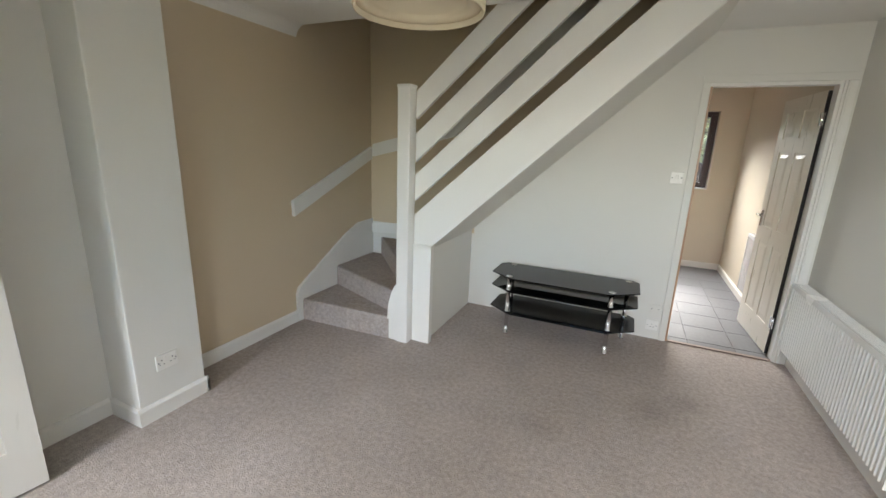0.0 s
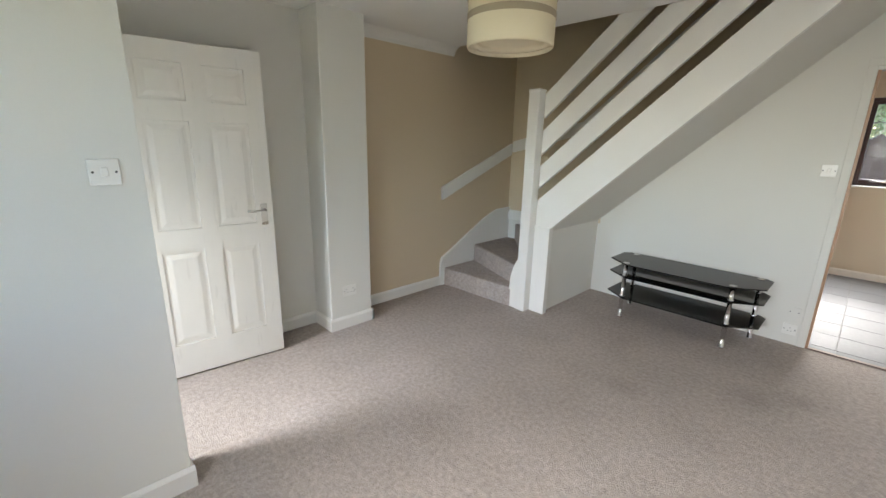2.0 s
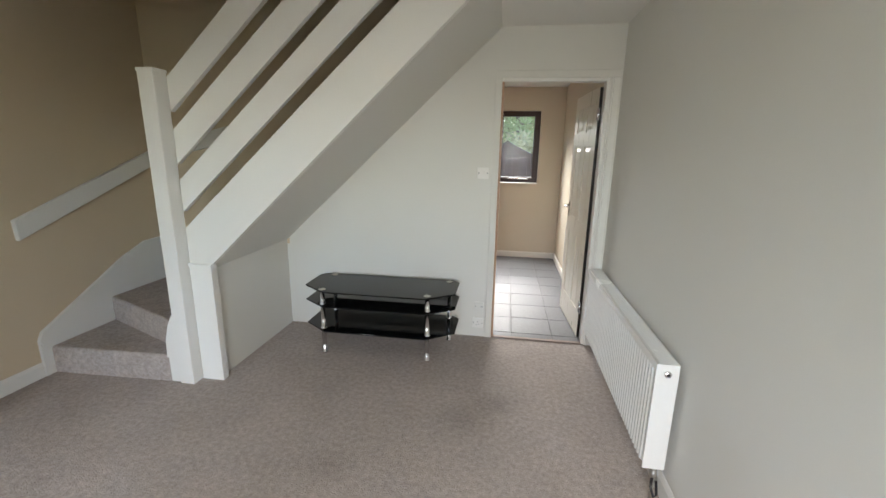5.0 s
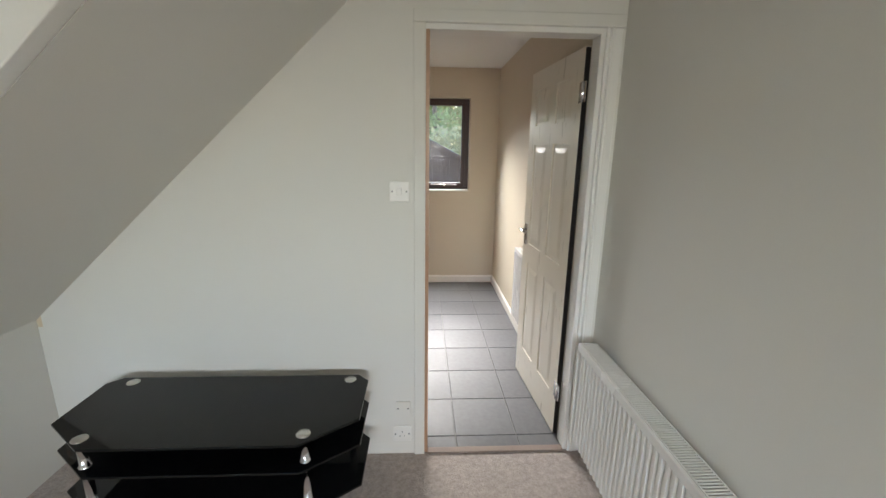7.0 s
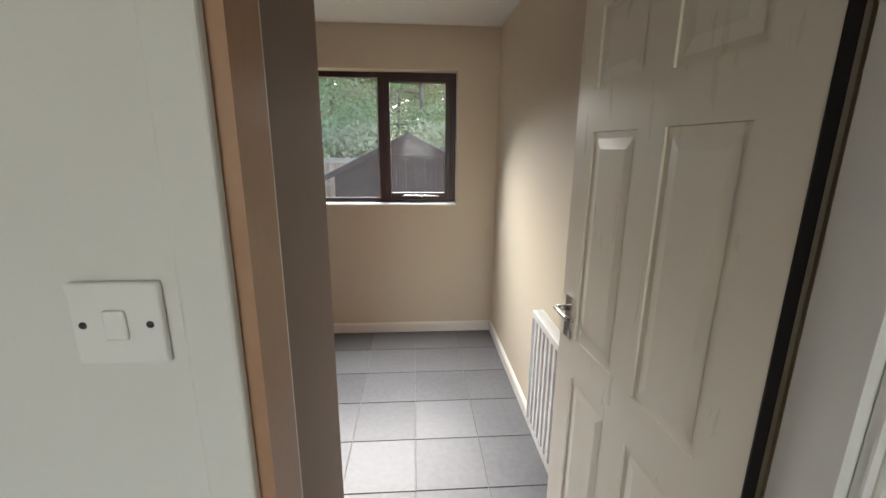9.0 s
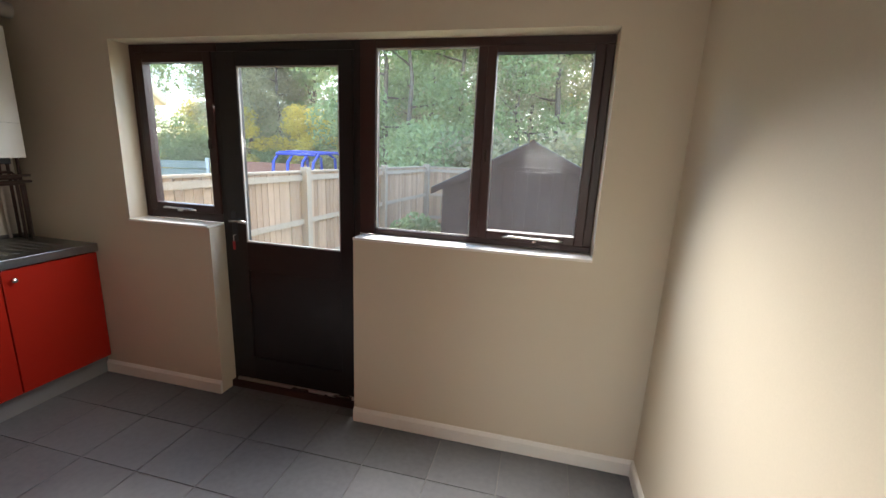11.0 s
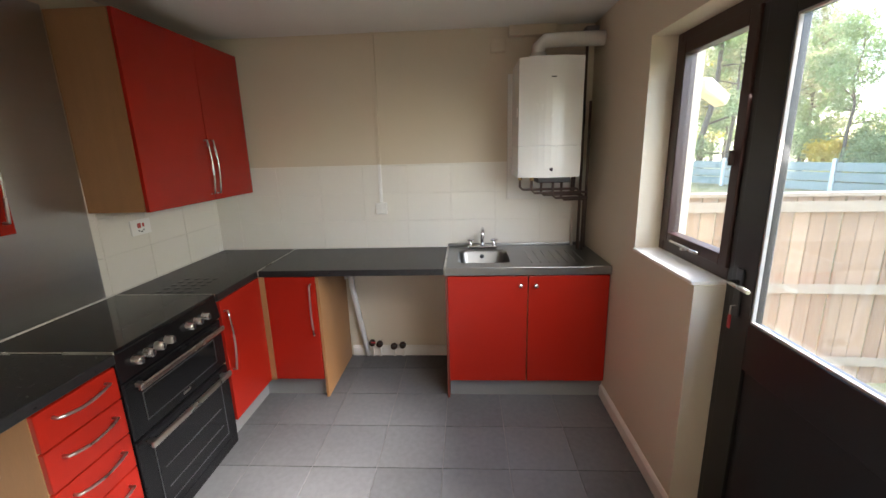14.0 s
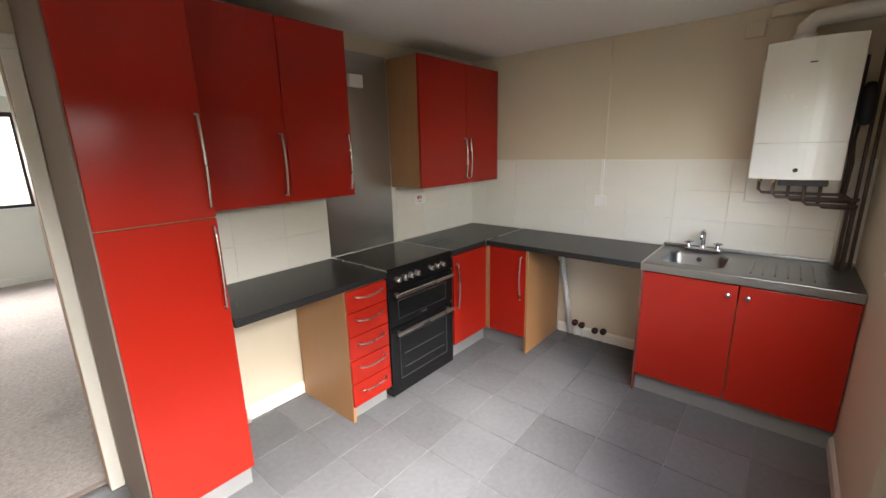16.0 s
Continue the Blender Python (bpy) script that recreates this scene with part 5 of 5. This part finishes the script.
for y, z in ((1.225, 0.125), (1.285, 0.115), (1.40, 0.095), (1.47, 0.105)):
    v = Shape().lathe([(0.011, 0.0), (0.011, 0.03), (0.026, 0.032), (0.026, 0.055), (0.0, 0.056)], (KX + 0.001, y, z), 14, "x")
    part("valve", v, M["rust"], vl)
for y, z in ((1.225, 0.10), (1.285, 0.09), (1.40, 0.072), (1.47, 0.08)):
    part("pipe", Shape().tube([(KX + 0.024, y, z), (KX + 0.026, y + 0.004, 0.05), (KX + 0.028, y, 0.002)], 0.0075, 8), M["sill"], vl, "white painted supply pipe")
    part("lever", Shape().box(KX + 0.05, KX + 0.058, y - 0.006, y + 0.03, z + 0.026, z + 0.038, 0.003), M["key_red"] if y < 1.25 else M["plastic_dark"], vl)
pf = thing("gas_pipe", (-1.4, KY0 + 0.03, 0.1), "white capped pipe stub above the skirting", "pipe")
part("pipe", Shape().tube([(-1.36, KY0 + 0.032, 0.12), (-1.47, KY0 + 0.032, 0.12), (-1.49, KY0 + 0.032, 0.10), (-1.49, KY0 + 0.032, 0.002)], 0.013, 12), M["sill"], pf)

kr, kxf, kxb = radiator("radiator", 0.012, 0.98, 1.42, 0.17, 0.77, 0.025, 0.055, "white single-panel kitchen radiator behind the door", 0.05)

# ---- garden ----
GZ = -0.15
single("ground", Shape().box(-400, 400, -400, 400, GZ - 0.3, GZ - 0.001), M["grass"], "thin autumn lawn with bare patches", "lawn", "structure")
FT = 1.30


def fence_run(x0, y0, x1, y1, posts, label):
    f = thing("fence", (x0, y0, GZ), label, "fence", "garden fences")
    d = Vector((x1 - x0, y1 - y0, 0))
    L = d.length
    u = d.normalized()
    nrm = Vector((u.y, -u.x, 0))
    ang = math.atan2(u.y, u.x)
    bw = 0.098
    bme = Shape().box(0, bw - 0.005, -0.006, 0.006, 0.03, FT - GZ - 0.06, 0.002, 1).mesh("board", M["fence_wood"])
    pme = Shape().box(-0.05, 0.05, -0.05, 0.05, 0.001, FT - GZ + 0.015, 0.006).mesh("post", M["post_wood"])
    n = int(L / bw)
    for i in range(n):
        p = Vector((x0, y0, GZ)) + u * (i * L / n) + nrm * random.uniform(-0.004, 0.004)
        piece("board", bme, f, Matrix.Translation(p) @ Matrix.Rotation(ang + random.uniform(-0.02, 0.02), 4, "Z"))
    for i in range(posts + 1):
        p = Vector((x0, y0, GZ)) + u * (i * L / posts) + nrm * 0.055
        piece("post", pme, f, Matrix.Translation(p) @ Matrix.Rotation(ang, 4, "Z"))
    rl = L / posts
    rme = Shape().prism([(-0.02, 0), (0.03, 0), (0.03, 0.03), (-0.02, 0.075)], "x", 0.05, rl - 0.05, 0.004).mesh("rail", M["post_wood"])
    for i in range(posts):
        for z in (0.18, 0.72, FT - GZ - 0.16):
            p = Vector((x0, y0, GZ + z)) + u * (i * rl) + nrm * 0.03
            piece("rail", rme, f, Matrix.Translation(p) @ Matrix.Rotation(ang, 4, "Z"))
    cme = Shape().box(0, rl, -0.035, 0.045, FT - GZ - 0.058, FT - GZ - 0.03, 0.004).mesh("capping", M["post_wood"])
    for i in range(posts):
        p = Vector((x0, y0, GZ)) + u * (i * rl) + nrm * 0.005
        piece("capping", cme, f, Matrix.Translation(p) @ Matrix.Rotation(ang, 4, "Z"))
    return f


fence_run(-3.80, 3.42, -3.32, 10.45, 3, "weathered close-board garden fence with posts and rails")
fence_run(-3.32, 10.5, 3.7, 10.9, 3, "weathered close-board fence at the end of the garden")

# shed
sh = thing("shed", (-0.75, 7.9, GZ), "dark brown stained timber shed with a felt roof", "shed")
SX0, SX1, SY0, SY1 = -2.03, 0.53, 7.0, 9.0
AX, AZ, EZ = -0.75, 1.74, 1.10
bh = 0.115


def roof_z(x):
    return AZ - (AZ - EZ) * abs(x - AX) / (AX - SX0)


z = GZ + 0.03
while z < AZ - 0.05:
    z1 = min(z + bh, AZ - 0.01)
    lim = SX0 if z1 < EZ else AX - (AX - SX0) * (AZ - z1) / (AZ - EZ)
    rim = 2 * AX - lim
    s = Shape().prism([(SY0 - 0.016, z), (SY0 - 0.004, z1 - 0.002), (SY0 + 0.006, z1 - 0.002), (SY0 + 0.006, z)], "x", lim, rim)
    part("board", s, M["shed_wood"], sh)
    z += bh
z = GZ + 0.03
while z < EZ - 0.02:
    for xw, sg in ((SX0, -1), (SX1, 1)):
        s = Shape().prism([(xw + sg * 0.016, z), (xw + sg * 0.004, z + bh - 0.002), (xw - sg * 0.006, z + bh - 0.002), (xw - sg * 0.006, z)], "y", SY0, SY1)
        part("board", s, M["shed_wood"], sh)
    z += bh
for yg in (SY0 + 0.008, SY1 - 0.034):
    part("gable", Shape().prism([(SX0, GZ + 0.002), (SX1, GZ + 0.002), (SX1, EZ), (AX, AZ - 0.004), (SX0, EZ)], "y", yg, yg + 0.012), M["shed_wood"], sh)
part("back_wall", Shape().box(SX0, SX1, SY1 - 0.02, SY1, GZ + 0.001, EZ), M["shed_wood"], sh)
for sg in (-1, 1):
    xo = AX + sg * (AX - SX0 + 0.16)
    zo = AZ + 0.02 - (AZ - EZ) / (AX - SX0) * (AX - SX0 + 0.16)
    part("roof", Shape().prism([(AX, AZ + 0.02), (xo, zo), (xo, zo + 0.03), (AX, AZ + 0.055)], "y", SY0 - 0.12, SY1 + 0.1), M["felt"], sh, "green-grey felt roof slope")
    part("bargeboard", Shape().prism([(AX, AZ - 0.06), (xo, zo - 0.075), (xo, zo + 0.018), (AX, AZ + 0.038)], "y", SY0 - 0.135, SY0 - 0.112), M["shed_wood"], sh)
part("finial", Shape().prism([(AX - 0.05, AZ - 0.07), (AX + 0.05, AZ - 0.07), (AX + 0.05, AZ + 0.03), (AX, AZ + 0.07), (AX - 0.05, AZ + 0.03)], "y", SY0 - 0.15, SY0 - 0.134), M["shed_wood"], sh)
for i in range(5):
    x0 = -1.13 + i * 0.174
    part("door_board", Shape().box(x0, x0 + 0.171, SY0 - 0.036, SY0 - 0.018, GZ + 0.06, 1.36, 0.003), M["shed_wood"], sh)
part("door_head", Shape().box(-1.17, -0.22, SY0 - 0.045, SY0 - 0.017, 1.365, 1.42, 0.003), M["shed_wood"], sh)

# outdoor lamp on the wall by the small window
ol = thing("outdoor_light", (-3.16, 3.12, 1.77), "aged cream outdoor wall light", "outdoor light")
part("base", Shape().box(-3.16, -3.10, OUT + 0.0005, OUT + 0.05, 1.80, 1.90, 0.008), M["cream_lamp"], ol)
part("head", Shape().prism([(OUT + 0.05, 1.86), (OUT + 0.17, 1.78), (OUT + 0.19, 1.83), (OUT + 0.09, 1.92), (OUT + 0.05, 1.92)], "x", -3.18, -3.08, 0.012), M["cream_lamp"], ol)

# play frame beyond the fence
pl = thing("play_frame", (-9.10, 13.5, GZ), "blue tubular play frame behind the fence", "play frame")
for dx in (0.0, 0.55, 1.1, 1.5):
    part("hoop", Shape().tube([(-9.60 + dx, 13.3, GZ), (-9.55 + dx, 13.4, 1.10), (-9.45 + dx, 13.6, 1.40), (-9.10 + dx, 14.2, 1.45), (-8.95 + dx, 14.5, 1.25), (-8.90 + dx, 14.6, GZ)], 0.05, 8), M["blue_tube"], pl)
part("bar", Shape().tube([(-9.50, 13.5, 1.36), (-8.00, 13.5, 1.36)], 0.045, 8), M["blue_tube"], pl)
part("bar", Shape().tube([(-9.10, 14.2, 1.45), (-7.60, 14.2, 1.45)], 0.045, 8), M["blue_tube"], pl)

# neighbours' red brick garden wall beyond the fence
gw = single("garden_wall", Shape().box(-14, -4.5, 15.5, 15.75, GZ, 0.95), M["brick"], "low red brick garden wall behind the fence", "garden wall")


# pale concrete panel fence of a further garden
pf2 = thing("panel_fence", (-14.1, 15.4, GZ), "pale grey-green panel fence between white concrete posts", "fence")
p0, p1 = Vector((-14.1, 15.4, GZ)), Vector((-21.0, 12.2, GZ))
ang = math.atan2(p1.y - p0.y, p1.x - p0.x)
pn = 4
pl_len = (p1 - p0).length / pn
slat_me = Shape().box(0.06, pl_len - 0.06, -0.02, 0.02, 0.0, 0.30, 0.006, 1).mesh("panel", M["panel_grey"])
post_me = Shape().box(-0.06, 0.06, -0.06, 0.06, 0.001, 1.16, 0.01, 1).mesh("post", M["concrete"])
for i in range(pn + 1):
    q = p0.lerp(p1, i / pn)
    piece("post", post_me, pf2, Matrix.Translation(q) @ Matrix.Rotation(ang, 4, "Z"))
    if i < pn:
        for k in range(3):
            piece("panel", slat_me, pf2, Matrix.Translation(q + Vector((0, 0, 0.06 + 0.335 * k))) @ Matrix.Rotation(ang, 4, "Z"))


def leaf_mesh(name, blobs, count, size, material, seed):
    """Many small tilted leaves spread unevenly through overlapping clumps."""
    rng = np.random.default_rng(seed)
    verts, faces = [], []
    tot = sum(b[3] ** 2 for b in blobs)
    for bx, by, bz, br in blobs:
        n = int(count * br ** 2 / tot)
        for _ in range(n):
            d = rng.normal(size=3)
            d /= np.linalg.norm(d)
            r = br * (0.35 + 0.75 * rng.random() ** 0.6)
            p = np.array((bx, by, bz)) + d * r * np.array((1, 1, 0.8))
            u = rng.normal(size=3)
            u /= np.linalg.norm(u)
            v = np.cross(u, rng.normal(size=3))
            v /= np.linalg.norm(v) + 1e-6
            s = size * (0.6 + 0.8 * rng.random())
            k = len(verts)
            verts += [tuple(p - u * s), tuple(p + v * s * 0.55), tuple(p + u * s), tuple(p - v * s * 0.55)]
            faces.append((k, k + 1, k + 2, k + 3))
    me = bpy.data.meshes.new(name)
    me.from_pydata(verts, [], faces)
    me.materials.append(material)
    return me


def tree_parts(seed, height, spread, low, leaf, count, size, lean=0.0):
    """Tapered trunk with limbs, and a crown of leaf clumps at the limb ends."""
    rng = random.Random(seed)
    s = Shape()
    top = Vector((lean, 0, height * 0.92))
    pts = [Vector((0, 0, 0)).lerp(top, i / 6) + Vector((rng.uniform(-0.12, 0.12) * (i > 0), rng.uniform(-0.12, 0.12) * (i > 0), 0)) for i in range(7)]
    r0 = 0.011 * height
    s.tube(pts, r0, 9, True, [r0 * (1.15 - 0.95 * i / 6) for i in range(7)])
    blobs = [(top.x, top.y, height * 0.93, spread * 0.42)]
    for i in range(11):
        f = low + (0.95 - low) * i / 10
        p = Vector((0, 0, 0)).lerp(top, f)
        a = i * 2.4 + rng.uniform(-0.5, 0.5)
        ln = spread * (0.55 + 0.5 * rng.random()) * (1.15 - 0.75 * (f - low) / (1 - low))
        e = p + Vector((math.cos(a) * ln, math.sin(a) * ln, ln * rng.uniform(0.1, 0.5)))
        m = p.lerp(e, 0.5) + Vector((0, 0, -0.06 * ln))
        s.tube([p, m, e], 0.05, 6, True, [r0 * 0.4, r0 * 0.25, r0 * 0.08])
        blobs.append((e.x, e.y, e.z, spread * rng.uniform(0.26, 0.42)))
        blobs.append((m.x, m.y, m.z + 0.2, spread * rng.uniform(0.16, 0.3)))
    return s.mesh("trunk", M["bark"]), leaf_mesh("crown", blobs, count, size, leaf, seed)


def tree(name, tm, cm, x, y, rz, sc, label, group):
    t = thing(name, (x, y, GZ), label, "tree", group)
    for nm, me in (("trunk", tm), ("crown", cm)):
        ob = new(nm, me)
        ob.parent = t
        ob.matrix_basis = Matrix.Rotation(rz, 4, "Z") @ Matrix.Scale(sc, 4)
    return t


KINDS = [
    (*tree_parts(1, 9.0, 2.6, 0.15, M["leaf_green"], 14000, 0.066), "broadleaf tree with green foliage at the wood's edge"),
    (*tree_parts(2, 11.0, 2.8, 0.22, M["leaf_olive"], 13000, 0.068, 0.6), "tall broadleaf tree with olive foliage turning"),
    (*tree_parts(3, 6.5, 2.2, 0.10, M["leaf_yellow"], 10000, 0.066), "small tree with yellow autumn leaves"),
    (*tree_parts(4, 14.0, 1.9, 0.40, M["leaf_olive"], 4200, 0.075, 0.4), "tall thin half-bare woodland tree"),
]
rng = random.Random(7)


def stand(n, x0, x1, y0, y1, weights, smin, smax):
    """n trees spread unevenly over a stretch of ground."""
    for i in range(n):
        x = x0 + (x1 - x0) * (i + rng.uniform(0.1, 0.9)) / n
        k = rng.choices((0, 1, 2, 3), weights)[0]
        tree("tree", KINDS[k][0], KINDS[k][1], x, rng.uniform(y0, y1), rng.uniform(0, 6.28), rng.uniform(smin, smax), KINDS[k][2], "woodland trees")


stand(5, -8.0, -1.5, 13.5, 16.5, (6, 2, 0, 0), 0.95, 1.3)      # dense green edge of the wood
stand(7, -9.0, 0.0, 18.0, 25.0, (4, 3, 1, 2), 0.9, 1.3)
stand(6, -1.5, 9.0, 14.0, 19.0, (1, 1, 0.3, 4), 0.85, 1.15)      # thin half-bare trees before the sky
stand(8, -3.0, 16.0, 21.0, 30.0, (1, 2, 0.6, 5), 0.8, 1.2)
stand(8, -19.0, -8.5, 21.0, 27.0, (3, 3, 2, 1), 0.8, 1.1)     # lower trees beyond the neighbours' gardens
stand(4, -17.0, -9.5, 18.5, 21.0, (1, 4, 1, 0), 0.55, 0.8)
stand(3, -14.0, -9.0, 16.5, 18.0, (0, 0, 1, 0), 0.42, 0.55)
stand(8, -27.0, -13.0, 17.5, 22.5, (3, 4, 1, 1), 0.55, 0.85)
stand(9, -13.0, 6.0, 27.0, 34.0, (4, 4, 1, 1), 0.95, 1.25)      # further wood behind
stand(10, -42.0, -19.0, 15.0, 28.0, (4, 5, 1, 1), 0.9, 1.3)
stand(9, -40.0, -22.0, 4.0, 15.0, (4, 5, 1, 1), 0.9, 1.3)
# undergrowth and garden shrubs
bush_blobs = [(random.Random(i).uniform(-1, 1), random.Random(i + 50).uniform(-0.5, 0.5), random.Random(i + 99).uniform(0.3, 1.3), 0.62) for i in range(8)]
bush = leaf_mesh("foliage", bush_blobs, 3600, 0.07, M["leaf_green"], 31)
bush3 = leaf_mesh("foliage", bush_blobs, 3600, 0.07, M["leaf_yellow"], 34)
bush2 = leaf_mesh("foliage", bush_blobs, 3600, 0.07, M["leaf_olive"], 32)
for i in range(26):
    x, y = -20 + i * 1.45 + rng.uniform(-0.4, 0.4), rng.uniform(11.4, 13.0)
    y += 6.0 if x < -9.0 else 4.0 if x < -4.8 else 1.3
    pick = rng.random()
    ob = new("shrub", bush if pick < 0.5 else bush2 if pick < 0.8 or x > -4 else bush3)
    ob.matrix_world = pose(x, y, GZ + 0.1, 0, 0, rng.uniform(0, 360)) @ Matrix.Scale(rng.uniform(0.7, 1.5), 4)
    tagged(ob, "dense leafy shrub in front of the wood", "shrub", "woodland shrubs")
small = leaf_mesh("foliage", [(0, 0, 0.25, 0.3), (0.25, 0.1, 0.35, 0.28), (-0.25, 0.05, 0.3, 0.28), (0.05, -0.15, 0.5, 0.25)], 1500, 0.05, M["leaf_green"], 33)
ob = new("shrub", small)
ob.matrix_world = pose(-2.72, 7.9, GZ - 0.02)
tagged(ob, "low leafy green shrub beside the shed", "shrub")

# ---- tiles: kitchen floor and walls ----
kf = tagged(new("floor_kitchen", Shape().box(KX - 0.3, RX, 0.002, KY1 + 0.2, -0.15, -0.004).mesh("floor_kitchen", M["grout_floor"])), "dark grey slate-look tiled kitchen floor", "tiled floor", "", "structure")
ROOT[kf] = Matrix.Identity(4)
TP = 0.338
tme = {}


def tile_mesh(w, h, t, bev, material, axis):
    key = (round(w, 3), round(h, 3), axis)
    if key not in tme:
        s = Shape()
        o = [(0, 0), (w, 0), (w, h), (0, h)]
        n = [(bev, bev), (w - bev, bev), (w - bev, h - bev), (bev, h - bev)]
        put = {"z": lambda p, d: (p[0], p[1], d), "x": lambda p, d: (d, p[0], p[1]), "y": lambda p, d: (p[0], d, p[1])}[axis]
        a = [s.bm.verts.new(put(p, 0)) for p in o]
        b = [s.bm.verts.new(put(p, t - bev)) for p in o]
        c = [s.bm.verts.new(put(p, t)) for p in n]
        for q, r in ((a, b), (b, c)):
            for i in range(4):
                s.bm.faces.new((q[i], q[(i + 1) % 4], r[(i + 1) % 4], r[i]))
        s.bm.faces.new(c)
        bmesh.ops.recalc_face_normals(s.bm, faces=s.bm.faces[:])
        tme[key] = s.mesh("tile", material)
    return tme[key]


def spans(origin, pitch, lo, hi):
    """Tile edges along one way, cut at the walls."""
    k = math.floor((lo - origin) / pitch)
    out = []
    while origin + k * pitch < hi - 0.012:
        a, b = max(lo, origin + k * pitch), min(hi, origin + (k + 1) * pitch)
        if b - a > 0.012:
            out.append((a, b))
        k += 1
    return out


g = 0.0022
for x0, x1 in spans(-0.642, TP, KX, 0.012):
    for y0, y1 in spans(1.504, 0.345, 0.03, KY1 + 0.11):
        if y1 > KY1 and not (x0 > WXD0 - 0.3 and x1 < WXD1 + 0.3):
            y1 = min(y1, KY1)
        if y0 < KY0 and not (x1 > DX0 + 0.022 and x0 < DX1 - 0.022):
            y0 = KY0
        if y1 - y0 < 0.02:
            continue
        me = tile_mesh(x1 - x0 - 2 * g, y1 - y0 - 2 * g, 0.006, 0.0015, M["tile_floor"], "z")
        piece("tile", me, kf, Matrix.Translation((x0 + g, y0 + g, -0.0055 + random.uniform(-0.0004, 0.0004))))

ZT = 1.512
ws = thing("wall_tiles_west", (KX, 1.4, WTZ), "white glazed wall tiles behind the sink", "wall tiles", kind="structure")
part("grout_bed", Shape().box(KX + 0.0004, KX + 0.004, KY0 + 0.003, KY1 - 0.001, WTZ - 0.05, ZT + 0.006), M["grout"], ws)
for y0, y1 in spans(0.911, 0.3235, KY0 + 0.004, KY1 - 0.001):
    for z0, z1 in spans(ZT, 0.2035, WTZ - 0.05, ZT):
        me = tile_mesh(y1 - y0 - 0.0026, z1 - z0 - 0.0026, 0.005, 0.0014, M["tile_white"], "x")
        piece("tile", me, ws, Matrix.Translation((KX + 0.0036, y0 + 0.0013, z0 + 0.0013)))
ss = thing("wall_tiles_south", (-2.6, KY0, WTZ), "white glazed wall tiles above the worktop", "wall tiles", kind="structure")
part("grout_bed", Shape().box(KX + 0.010, -1.278, KY0 + 0.0004, KY0 + 0.004, WTZ - 0.05, ZT + 0.006), M["grout"], ss)
for x0, x1 in spans(-1.56, 0.3235, KX + 0.010, -1.278):
    for z0, z1 in spans(ZT, 0.2035, WTZ - 0.05, ZT):
        me = tile_mesh(x1 - x0 - 0.0026, z1 - z0 - 0.0026, 0.005, 0.0014, M["tile_white"], "y")
        piece("tile", me, ss, Matrix.Translation((x0 + 0.0013, KY0 + 0.0036, z0 + 0.0013)))
